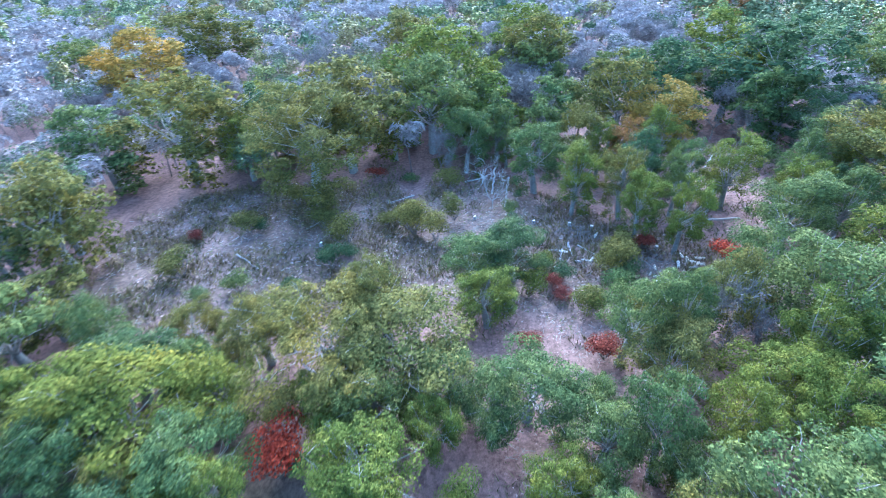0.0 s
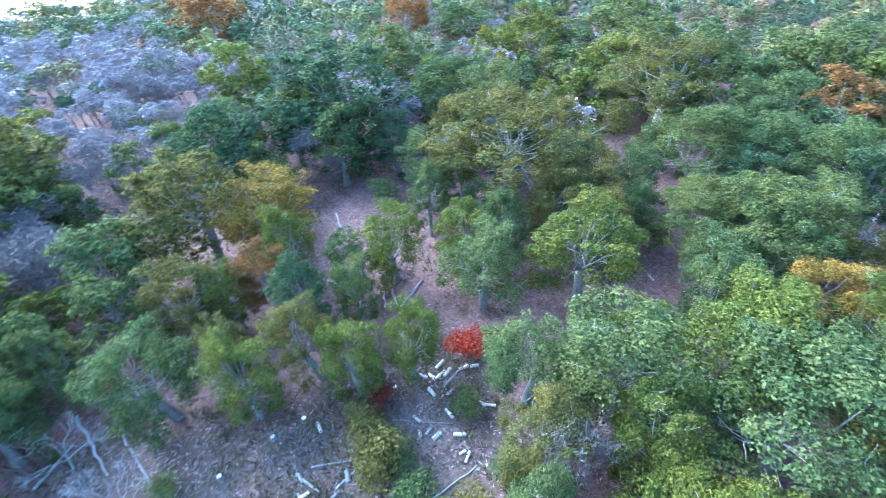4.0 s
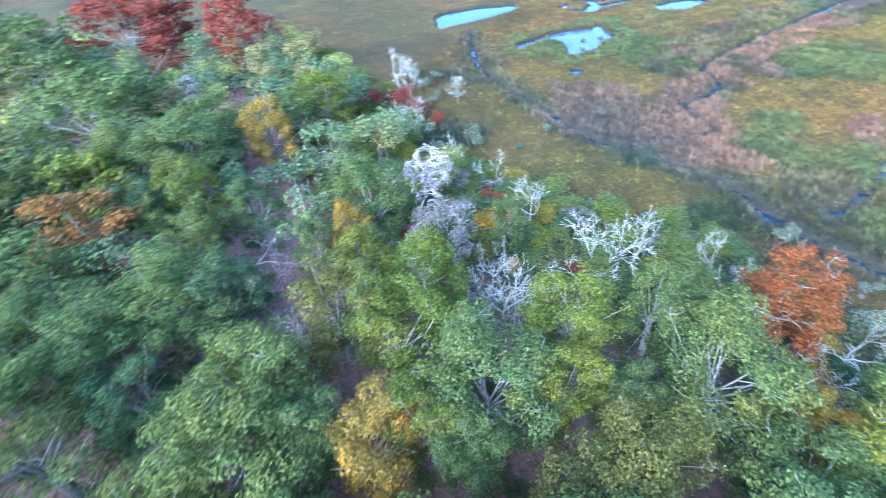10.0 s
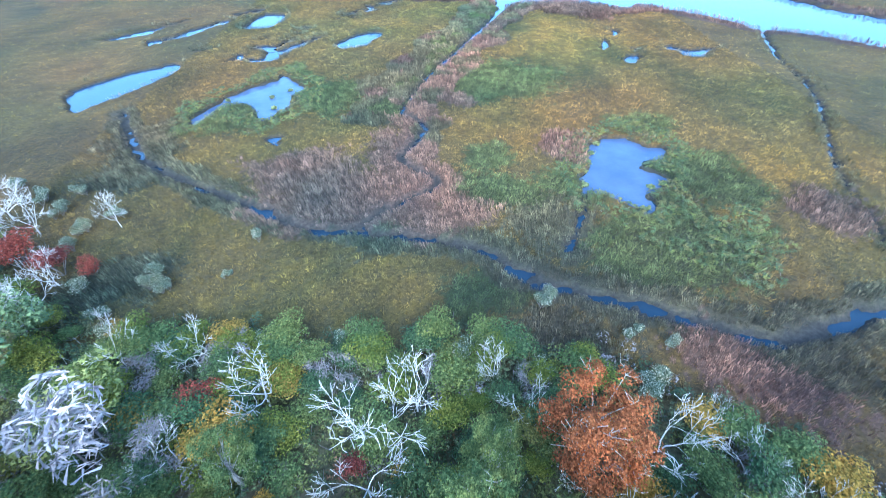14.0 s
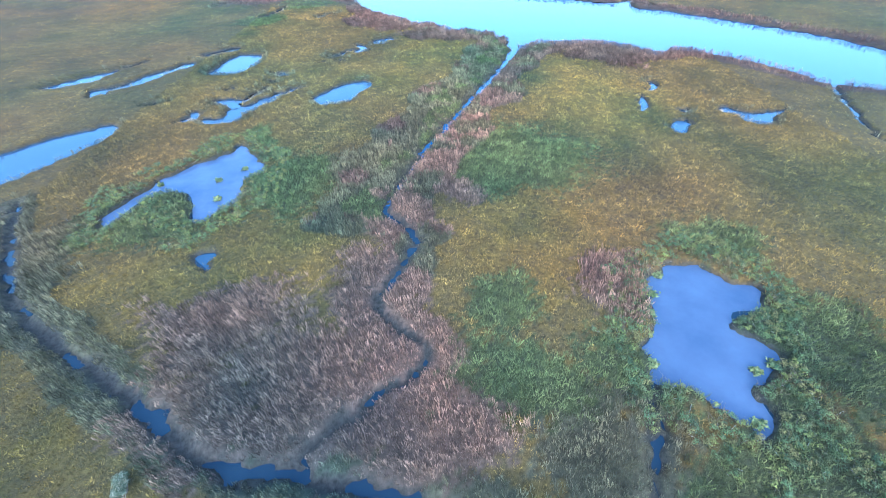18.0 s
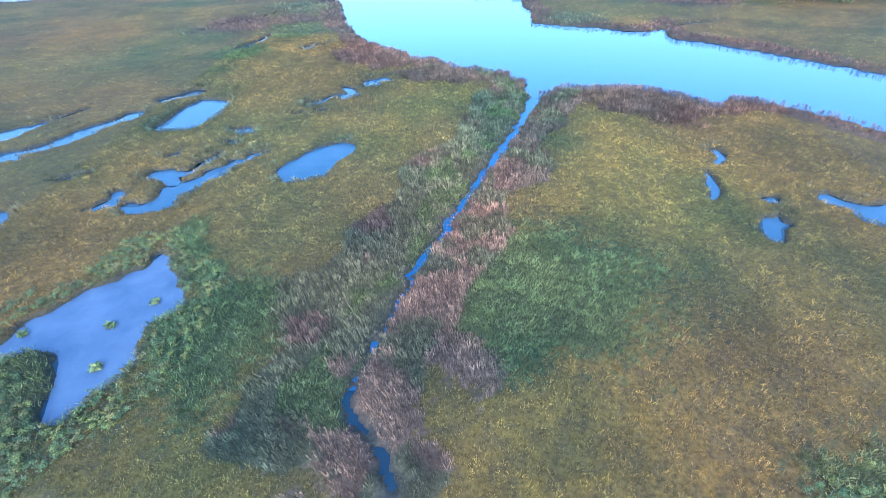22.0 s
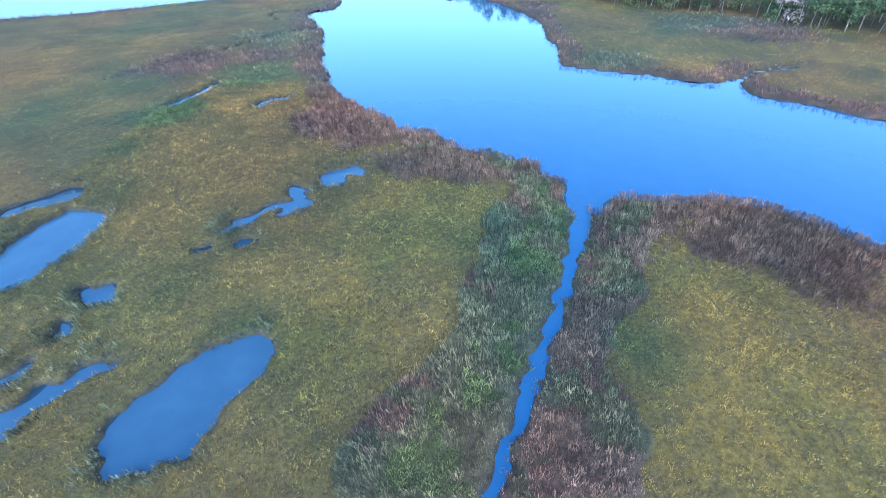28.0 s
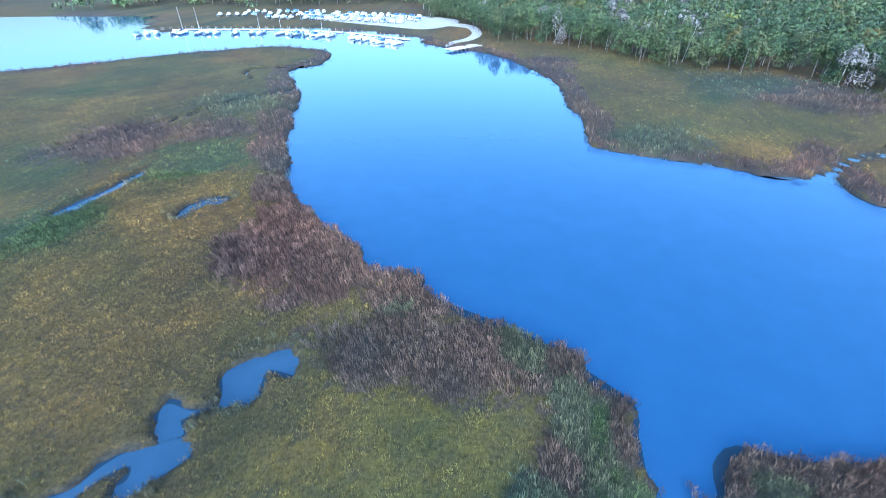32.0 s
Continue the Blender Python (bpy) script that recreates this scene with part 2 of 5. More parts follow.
# the large ponds
pond((60.6, -60.9), (61, -63), (60.2, -65.6), (59.6, -68.1), (58.3, -72), (54.7, -75.7), (52.7, -77.7), (51.5, -80.2), (49.1, -76.4), (46.7, -72.5), (48.8, -70.5), (47.9, -66.8), (48.7, -64.8), (50.8, -61.4), (52.2, -64.1), (54, -67.7), (56.7, -67.9), (58.6, -66.4), (59.2, -63.6))
pond((6.6, -50.1), (4.9, -51.6), (2, -52.3), (0.6, -52.2), (-0.7, -50), (-2.6, -49.6), (-1.2, -46.6), (1.1, -46.2), (1.6, -44.5), (0.6, -43.4), (0.1, -42.1), (1.4, -40.7), (3, -39.5), (3.2, -38.1), (3.2, -36.7), (4.6, -35.4), (5.4, -37), (6.7, -38.4), (7.7, -39.8), (9.3, -40.5), (9.3, -42.8), (8, -44.1), (6.8, -47.1))
pond((85.2, -72.7), (85.5, -75.4), (84.9, -78.3), (81.4, -83.2), (77, -86.5), (73.9, -88.6), (72.4, -83.8), (74.4, -78.6), (76.3, -74), (78.8, -69.8), (80.2, -67), (82.6, -70.2))
pond((43.7, -94.9), (44.7, -97.5), (44, -100.3), (42, -103.4), (40, -105.3), (36.7, -105.9), (36.1, -103.3), (37.5, -100.2), (38.8, -96.5), (40.4, -95), (42, -94.7))
pond((68.1, -111.5), (68, -115.5), (67.6, -121.4), (66.2, -125), (61.7, -124.1), (60.2, -120.4), (60.6, -117), (61.8, -113.6), (63.5, -111.5))
# pools
pond((48.5, -55.8), (47, -56.2), (46.6, -55.5), (46.8, -54.7), (46.5, -53.9), (47.4, -54.6))
pond((34.4, -136.3), (36.3, -135.6), (37.4, -135.6), (38.3, -134.4), (38.5, -133.5), (38.0, -132.3), (37.9, -131.3), (37.1, -130.5), (35.4, -131.3), (35.6, -133.2), (35.3, -134.2), (33.2, -133.7), (33.5, -135.1))
pond((41.8, -130.2), (41.4, -130.7), (39.7, -130.2), (38.5, -130.6), (40.0, -129.5), (39.4, -128.5), (40.2, -128.0), (41.0, -128.1))
pond((39.2, -127.6), (38.5, -126.8), (39.1, -125.6), (40.3, -124.4), (41.1, -124.0), (41.8, -124.5), (41.4, -125.0), (41.7, -125.8), (42.7, -125.3), (44.0, -123.5), (44.6, -122.0), (45.6, -121.3), (47.0, -120.6), (46.7, -121.7), (46.3, -123.0), (45.5, -123.7), (44.2, -124.4), (43.4, -125.7), (42.6, -126.6), (41.3, -127.1), (40.3, -127.6))
pond((47.6, -103.5), (49.9, -103.1), (50.4, -102.0), (51.9, -100.9), (52.4, -99.4), (54.0, -98.0), (55.1, -95.8), (56.9, -94.4), (58.0, -94.4), (57.7, -93.4), (57.6, -91.6), (58.6, -90.1), (60.7, -90.0), (60.4, -89.0), (59.3, -87.9), (57.8, -87.8), (55.6, -88.4), (54.4, -89.9), (55.5, -91.0), (53.7, -93.3), (52.9, -95.9), (51.4, -96.9), (51.8, -98.4), (50.8, -99.5), (49.4, -100.9), (48.2, -102.3))
pond((54.2, -103.2), (55.9, -101.2), (56.4, -99.2), (57.0, -98.0), (59.3, -98.6), (61.0, -97.8), (61.0, -95.9), (59.0, -95.7), (58.2, -94.7), (57.0, -94.4), (56.8, -95.6), (57.5, -96.7), (56.0, -97.1), (55.8, -98.8), (55.0, -100.3), (54.2, -102.4))
pond((64.8, -88.3), (63.8, -89.8), (63.3, -91.0), (63.9, -92.8), (62.1, -92.4), (62.6, -91.1), (61.8, -89.5), (63.1, -88.3))
pond((61.7, -102.5), (60.7, -103.5), (60.4, -102.7), (60.9, -102.1))
pond((54.9, -107.4), (54.1, -106.2), (53.4, -105.9), (54.0, -107.0))
pond((-13.2, -88.8), (-14.5, -89.2), (-14.2, -88.1), (-13.2, -88.0))
pond((94.4, -109.1), (91.4, -112.5), (87.3, -115.7), (87.7, -111.1), (89.5, -108.4), (92.4, -106.3), (96, -105))
pond((83.9, -99.8), (83.4, -101.7), (81.3, -102.0), (82.6, -103.0), (80.0, -105.0), (77.3, -109.4), (76.0, -113.8), (73.4, -116.3), (73.4, -119.1), (76.0, -119.2), (76.9, -115.8), (79.9, -113.4), (80.8, -110.2), (82.1, -106.5), (84.0, -105.5), (86.0, -104.4), (85.4, -102.3))
pond((71.6, -158.4), (72.1, -161.1), (70.9, -164.8), (69.8, -168.1), (68.7, -173.1), (67.9, -171), (68.9, -165.3), (69.7, -160.8))
pond((-13.1, -101.4), (-14.1, -101.6), (-14.0, -99.8), (-13.8, -98.7), (-13.1, -98.5), (-12.2, -97.4), (-11.8, -97.8), (-12.6, -98.8), (-13.2, -100.3))
pond((-9.1, -94.9), (-9.7, -94.8), (-9.5, -93.0), (-9.4, -91.5), (-9.4, -90.4), (-8.7, -89.8), (-7.7, -88.6), (-7.4, -89.3), (-8.1, -90.6), (-8.4, -92.0))
pond((-10.9, -84.6), (-12.2, -85.0), (-12.7, -85.3), (-12.4, -84.2), (-12.9, -83.7), (-11.8, -83.1), (-10.9, -81.6), (-9.8, -80.9), (-9.6, -81.8))
pond((-20.5, -89.6), (-21.4, -89.4), (-22.2, -88.0), (-24.3, -86.9), (-26.2, -87.3), (-29.6, -88.0), (-26.7, -86.2), (-25.1, -84.5), (-24.5, -83.2), (-22.6, -82.9), (-21.7, -83.7), (-21.3, -85.2), (-21.2, -86.5), (-19.8, -87.6), (-19.3, -88.2))
pond((55.6, -111.3), (54.9, -112.0), (53.5, -112.2), (52.1, -109.9), (53.3, -110.3), (53.6, -109.3), (54.6, -110.0))
# shallow creeks between the ponds
ditch([(72.6, -125.2), (68.8, -129)], 2.9, 3.8)
ditch([(86, -117.9), (84.4, -121)], 2.2, 1.6)
ditch([(72.4, -96.4), (70.2, -97.7)], 1.7, 1.3)
ditch([(43.6, -118.7), (42.1, -119.2)], 1.6, 1.2)
ditch([(47.6, -117.6), (46.9, -118.3)], 1.2, 1.2)
ditch([(55.5, -159.6), (55.1, -162.4), (52, -164.1)], 1.9, 2.2)
ditch([(9.6, -40.2), (10.7, -37.9), (11.3, -35.8), (12.6, -33), (13.7, -31.1), (14.4, -30.2)], 0.4, 0.8)
# dug ditches
ditch([(6.2, -128.5), (7, -124.5), (8.9, -118.6), (12.3, -110.2), (16.6, -100), (20, -92.2), (22.6, -86), (25, -80), (27.2, -75), (28.4, -71), (29.6, -67.2), (30.4, -64)], 1.8, 0.2)
ditch([(6.1, -129.5), (7.2, -124), (8.7, -119)], 2.7, 1.5)
ditch([(30.4, -64), (30.3, -62.2), (28.6, -60.2), (27.2, -57.7), (27.5, -55.3), (29.5, -51), (30.4, -49), (28.4, -46), (25.9, -42.8), (28.9, -39.9), (31.1, -38.3), (34.3, -34.9)], 0.8, 0.55)
ditch([(72.5, -65.8), (66.8, -56.4), (61.8, -49.8), (56.4, -46), (50, -41.9), (45.6, -39.3), (41.2, -36.3), (38, -34.7), (34.7, -34.4), (30.6, -33.5), (25.8, -32.2), (22, -30.6), (20, -28.6), (16.8, -25.8), (11.7, -23.6), (7.3, -21.6), (3.6, -19.7), (0.8, -19), (-2.1, -19.6), (-6.8, -20.9), (-12.2, -22.4)], 0.85, 1.15)
ditch([(-44.5, -99.2), (-37, -81.5), (-33, -65.5), (-21.6, -44.8), (-18.9, -38.4), (-15.5, -30), (-12.2, -22.4)], 1.0, 0.1)
ditch([(91.4, -173.8), (86.9, -182.3), (80.3, -192.8), (74.7, -203.8), (68.2, -214.9), (58, -226.5)], 0.7, 1.4)
ditch([(66, -252), (71.3, -249.1), (79.9, -245.3), (75.1, -234.7)], 1.8, 0.7)
ditch([(-35, -172.5), (-38, -175.8), (-43.7, -179.6), (-49.2, -180.7), (-56, -184.7)], 1.5, 0.8)


def water_edge(x, y):
    """Signed distance to the nearest water, with ragged banks."""
    wx = x + 1.3 * (vnoise(x, y, 0.55, 3, 3) - 0.5)
    wy = y + 1.3 * (vnoise(x, y, 0.55, 3, 11) - 0.5)
    wx, wy = wx + 0.75 * (vnoise(x, y, 1.35, 2, 23) - 0.5), wy + 0.75 * (vnoise(x, y, 1.35, 2, 29) - 0.5)
    best = np.full(x.shape, 30.0)
    for pts, width in BODIES:
        lo, hi = pts.min(0) - 6, pts.max(0) + 6
        k = np.nonzero((x > lo[0]) & (x < hi[0]) & (y > lo[1]) & (y < hi[1]))
        if len(k[0]):
            d = shore(wx[k], wy[k], pts) - 0.25 if width is None else channel(wx[k], wy[k], pts, *width)
            if width is not None:
                d = d + 0.5 * (vnoise(x[k], y[k], 1.1, 2, 19) - 0.5)
            if pts is RIVER:
                d = d + 2.4 * (vnoise(x[k], y[k], 0.36, 3, 17) - 0.5)
            best[k] = np.minimum(best[k], d)
    return best


EDGE_X = [-400, -150, -40, -10, -2, 2.6, 6.3, 13, 23, 31, 52, 63, 70, 89, 100, 115, 130, 145, 152, 160, 180]
EDGE_Y = [40, 20, 6, 1, -3, -6, -10.5, -16, -18.5, -19.5, -20.5, -26, -33, -42, -37, -26, -8, 25, 60, 120, 900]


def upland(x, y):
    """0 in the marsh, 1 on the wooded rise."""
    d = y - np.interp(x, EDGE_X, EDGE_Y) + 3 * (vnoise(x, y, 0.12, 3, 5) - 0.5)
    return np.clip(d / 7 + 0.3, 0, 1)


CLEARING = spline([(-27.4, 27), (-33.3, 35.6), (-30.4, 47), (-15.3, 48.5), (-2, 47), (6.1, 49), (11, 41.8), (16.5, 37), (24.4, 31), (19, 24), (11.4, 22.8), (6.6, 26), (-1.4, 28.5), (-11, 28), (-23, 27)], True, 3)


def clearing(x, y):
    d = shore(x, y, CLEARING) + 3 * (vnoise(x, y, 0.3, 3, 8) - 0.5)
    return np.clip(0.5 - d / 2.5, 0, 1)


def height(x, y, sd=None):
    sd = water_edge(x, y) if sd is None else sd
    u = upland(x, y)
    z = 0.10 * (vnoise(x, y, 0.8, 2, 1) - 0.5) + 0.25 * (vnoise(x, y, 0.06, 2, 2) - 0.5)
    z = z + u * (0.5 + 1.0 * (vnoise(x, y, 0.05, 3, 6) - 0.5) + 0.3 * (vnoise(x, y, 0.6, 2, 9) - 0.5))
    bank = np.clip(sd / 0.45, 0, 1)
    z = np.where(sd > 0, -0.42 + (z + 0.42) * bank ** 0.4, -0.42 + np.maximum(sd * 0.9, -1.2))
    # the winding ditches hold more wet mud than water
    for pts, level in ((CROSS_DITCH, 0.52), (ZIGZAG, 0.48)):
        lo, hi = pts.min(0) - 3, pts.max(0) + 3
        k = np.nonzero((sd <= 0) & (x > lo[0]) & (x < hi[0]) & (y > lo[1]) & (y < hi[1]))
        if len(k[0]):
            muddy = (channel(x[k], y[k], pts, 3.0, 3.0) < 0) & (vnoise(x[k], y[k], 0.4, 2, 77) < level)
            z[k] = np.where(muddy, -0.40, z[k])
    return z


# plant communities of the marsh: (x, y, radius) of each patch
PATCHES = [
    ("plume", [(43,-47,5.7),(35,-41,5.6),(42,-39,3.3),(32,-52,3.5),(26,-38,4.0),(28,-35,2.6),(24,-67,3.0),(9,-50,2.9),(28,-59,2.1),(-15,-35,3.8),(4,-16,3.7)]),
    ("gold", [(50,-52,4.8),(42,-56,7.0),(55,-50,3.0),(39,-59,3.6),(17,-59,7.6),(15,-54,4.4),(-3,-93,11.9),(-2,-35,3.2),(52,-36,3.6),(40,-26,4.3),(31,-25,4.1),(-15,-45,4.8),(-3,-114,6.8),(-2,-102,5.9),(4,-98,5.2),(1,-90,4.2),(9,-87,3.4),(22,-125,6.2),(32,-107,4.4),(31,-76,1.7),(27,-127,4.3),(21,-129,3.4),(25,-118,4.1),(30,-116,3.8),(1,-118,2.5),(2,-113,2.8),(-2,-110,3.2),(-24,-255,14.0),(-31,-184,8.5),(-1,-236,5.9)]),
    ("rush", [(24,-24,3.0),(2,-31,6.5),(8,-29,4.5),(-5,-40,5.0),(11,-42,3.0),(55,-63,5.6),(61,-58,3.0),(43,-69,6.1),(20,-50,3.4),(15,-74,8.5),(21,-42,4.1),(17,-40,3.4),(-1,-56,4.1),(-2,-43,3.5),(3,-35,3.8),(8,-32,3.7),(3,-29,4.4),(14,-79,3.7),(17,-76,2.2),(50,-84,2.5),(46,-78,1.7),(70,-155,5.8),(63,-178,8.0)]),
    ("russet", [(3,-122,5),(-15,-119,7),(-6,-119,4.4),(-13,-117,4.5),(3,-119,2.9),(26,-137,4.9),(20,-136,4.0),(41,-152,5.8),(35,-145,3.4),(5,-119,1.7),(-9,-121,3.3),(-11,-118,2.6),(-37,-181,4.3),(-61,-216,14.2),(-10,-255,9.0),(81,-186,9.4),(66,-192,6.7)]),
    ("reed", [(62,-47,4.0),(16,-35,4.4),(33,-72,4.6),(61,-53,3.3),(14,-30,1.8),(32,-31,1.9),(10,-23,4.0),(18,-18,4.0),(55,-27,3.7),(-1,-17,3.5),(64,-57,4.8),(26,-142,1.6),(15,-138,1.9),(-52,-227,13.3),(-13,-186,7.2),(69,-211,8.9)]),
]
KINDS = ["plume", "gold", "rush", "russet", "reed", "meadow"]
# two tints and a height in metres for each community
TINT = {
    "plume": ((0.084, 0.053, 0.038), (0.140, 0.094, 0.068), 0.85),
    "gold": ((0.086, 0.055, 0.010), (0.138, 0.096, 0.019), 0.25),
    "rush": ((0.031, 0.038, 0.013), (0.068, 0.078, 0.028), 0.42),
    "russet": ((0.050, 0.031, 0.024), (0.100, 0.066, 0.050), 0.95),
    "reed": ((0.040, 0.039, 0.021), (0.093, 0.086, 0.050), 0.85),
    "meadow": ((0.062, 0.044, 0.010), (0.113, 0.081, 0.021), 0.26),
}


def winding(k):
    return BODIES[k][0]


MAIN_DITCH = winding([i for i, b in enumerate(BODIES) if b[1] == (1.8, 0.2)][0])
ZIGZAG = winding([i for i, b in enumerate(BODIES) if b[1] == (0.8, 0.55)][0])
CROSS_DITCH = winding([i for i, b in enumerate(BODIES) if b[1] == (0.85, 1.15)][0])


def community(x, y, jitter=0.0):
    """Which plants grow at each place; jitter mingles neighbours at the borders."""
    wx = x + 8 * (vnoise(x, y, 0.15, 5, 21) - 0.5)
    wy = y + 8 * (vnoise(x, y, 0.15, 5, 33) - 0.5)
    weights = []
    for name, spots in PATCHES:
        w = np.zeros(x.shape)
        for px, py, r in spots:
            w = np.maximum(w, np.exp(-((wx - px) ** 2 + (wy - py) ** 2) / (r * r)))
        weights.append(w + 0.22 * (vnoise(x, y, 0.22, 3, 40 + len(weights)) - 0.5) + jitter * (np.random.RandomState(len(weights)).rand(len(x)) - 0.5))
    weights.append(np.full(x.shape, 0.33))
    k = np.argmax(np.array(weights), 0)
    # a belt of dark tall reeds follows the river's banks
    rd = shore(x, y, RIVER)
    belt = (rd < 1.5 + 7 * vnoise(x, y, 0.09, 3, 55)) & (vnoise(x, y, 0.5, 2, 57) > 0.25)
    k = np.where(belt & (k != 4), 3, k)
    # reeds and rushes line both sides of the straight ditch and, thinly, the winding ones
    n1, n2 = vnoise(x, y, 0.12, 3, 58), vnoise(x, y, 0.35, 3, 59)
    d = channel(x, y, MAIN_DITCH, 2.4, 0.6)
    mid = np.interp(y, [-131, -110, -92, -75, -64], [6, 12.3, 20, 27.2, 30.4])
    east, west = (x > mid) & (d < 4 + 8 * n1), (x <= mid) & (d < 2.5 + 6 * n1)
    k = np.where(east & (rd > 2), np.where(d < 2.2 + 5 * n1, np.where(n2 > 0.54, 2, 4), np.where(n2 > 0.44, 4, 3)), k)
    k = np.where(west & (rd > 2), np.where(n2 > 0.5, 4, np.where((n2 > 0.36) & (y < -88), 3, 0)), k)
    k = np.where((channel(x, y, CROSS_DITCH, 0.8, 0.8) < 0.6 + 2.6 * n2) & (k != 0), 4, k)
    k = np.where((channel(x, y, ZIGZAG, 0.8, 0.8) < 0.8 + 3.4 * n2) & (k != 2), np.where(n1 > 0.56, 4, 0), k)
    return k


LOW = np.array([TINT[k][0] for k in KINDS])
HIGH = np.array([TINT[k][1] for k in KINDS])


def season(x, y, col):
    """Broad drifts of warmer and greener growth."""
    a = (vnoise(x, y, 0.13, 3, 101) - 0.5)[:, None]
    b = (vnoise(x, y, 0.045, 3, 107) - 0.5)[:, None]
    return np.clip(col * (1 + 1.1 * a * np.array([1.0, 0.7, 0.4]) + 0.6 * b * np.array([0.9, -0.1, -0.2])), 0.01, 1)


def mesh_object(name, verts, faces, material, parent=None, cover=None, smooth=False):
    """A mesh from arrays: verts (n, 3), faces (m, 3) or (m, 4)."""
    verts, faces = np.asarray(verts, np.float32), np.asarray(faces, np.int32)
    me = bpy.data.meshes.new(name)
    me.vertices.add(len(verts))
    me.vertices.foreach_set("co", verts.ravel())
    k = faces.shape[1]
    me.loops.add(faces.size)
    me.loops.foreach_set("vertex_index", faces.ravel())
    me.polygons.add(len(faces))
    me.polygons.foreach_set("loop_start", np.arange(0, faces.size, k, dtype=np.int32))
    me.polygons.foreach_set("use_smooth", np.full(len(faces), smooth))
    me.update(calc_edges=True)
    me.materials.append(material)
    if cover is not None:
        a = me.attributes.new("cover", "FLOAT_COLOR", "POINT")
        a.data.foreach_set("color", np.hstack([cover, np.ones((len(cover), 1))]).astype(np.float32).ravel())
    ob = new(name, me)
    ob.parent = parent
    return ob


def graded(lo, hi, step, outer, reach):
    """Fine steps from lo to hi, then ever wider ones out to reach."""
    mid = np.arange(lo, hi, step)
    side, s, p = [], outer, 0.0
    while p < reach:
        p += s
        side.append(p)
        s = outer if p < 130 else s * 1.25
    side = np.array(side)
    return np.concatenate([lo - side[::-1], mid, mid[-1] + side])


gx, gy = graded(-45, 88, 0.4, 1.9, 3500), graded(-160, -12, 0.4, 1.9, 3500)
GX, GY = [a.ravel() for a in np.meshgrid(gx, gy)]
sd = water_edge(GX, GY)
GZ = height(GX, GY, sd)
kind = community(GX, GY, 0.5)
f = vnoise(GX, GY, 0.9, 3, 60)[:, None]
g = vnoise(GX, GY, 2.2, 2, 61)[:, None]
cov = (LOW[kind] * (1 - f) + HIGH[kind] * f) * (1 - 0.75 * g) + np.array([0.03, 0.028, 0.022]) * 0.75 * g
# peat and thatch tint, darkened further as shade between the tufts
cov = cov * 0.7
u = upland(GX, GY)[:, None]
litter = np.array([0.115, 0.072, 0.060]) * (1 - f) + np.array([0.215, 0.137, 0.118]) * f
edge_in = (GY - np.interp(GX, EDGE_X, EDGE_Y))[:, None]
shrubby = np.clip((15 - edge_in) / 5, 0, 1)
# olive-brown shrub floor, its dark tint also standing for shade in thicket gaps
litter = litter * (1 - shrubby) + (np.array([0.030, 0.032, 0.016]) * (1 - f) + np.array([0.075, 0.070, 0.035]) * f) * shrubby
cl = clearing(GX, GY)[:, None]
h = np.clip(vnoise(GX, GY, 0.35, 4, 62)[:, None] * 2 - 0.5, 0, 1)
slash = np.array([0.090, 0.066, 0.046]) * (1 - h) + np.array([0.205, 0.145, 0.124]) * h
floor_tint = litter * (1 - cl) + slash * cl
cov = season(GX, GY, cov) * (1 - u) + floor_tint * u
mud = np.array([0.022, 0.021, 0.019])
wet = np.clip(1 - (sd - 0.05) / 0.3, 0, 1)[:, None]
cov = cov * (1 - wet) + mud * wet
nx, ny = len(gx), len(gy)
q = (np.arange(ny - 1)[:, None] * nx + np.arange(nx - 1)[None]).ravel()
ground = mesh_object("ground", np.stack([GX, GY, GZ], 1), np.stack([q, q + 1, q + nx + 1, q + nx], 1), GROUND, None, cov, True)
tagged(ground, "marsh and forest ground with leaf litter and peat banks", "ground", kind="structure")

wb = bmesh.new()
bmesh.ops.create_grid(wb, x_segments=8, y_segments=8, size=3400)
wm = bpy.data.meshes.new("water")
wb.to_mesh(wm)
wb.free()
wm.materials.append(WATER)
water = new("water", wm)
water.location = (0, 0, -0.45)
SHEETS = [(RIVER, "river", 1.0, RIVER_WATER, "broad calm blue tidal river", "")]
for i, (pts, width) in enumerate(BODIES[2:]):
    if width is None:
        SHEETS.append((pts, "pond", 1.12, SILT if i < 2 else POOL, "shallow silty marsh pond reflecting the pale sky" if i < 2 else "still marsh pool reflecting the sky", "marsh ponds"))
mouth = np.array([(x, y) for x, y in MAIN_DITCH])
SHEETS.append((np.vstack([mouth + np.array([1.7, 0]), mouth[::-1] - np.array([1.7, 0])]), "ditch_water", 1.0, RIVER_WATER, "blue tidal water in the long straight ditch", ""))
for pts, name, grow, mat, label, group in SHEETS:
    pb = bmesh.new()
    mid = pts.mean(0)
    ring = [pb.verts.new((*(mid + (p - mid) * grow), -0.443 if name == "ditch_water" else -0.44)) for p in pts]
    pb.faces.new(ring)
    bmesh.ops.triangulate(pb, faces=pb.faces[:])
    pb.normal_update()
    if pb.faces[:][0].normal.z < 0:
        bmesh.ops.reverse_faces(pb, faces=pb.faces[:])
    pm = bpy.data.meshes.new(name)
    pb.to_mesh(pm)
    pb.free()
    pm.materials.append(mat)
    tagged(new(name, pm), label, name, group, "structure")
tagged(water, "still dark water of the marsh pools and ditches", "water", kind="structure")


# ---- marsh plants ----
rng = np.random.RandomState(3)


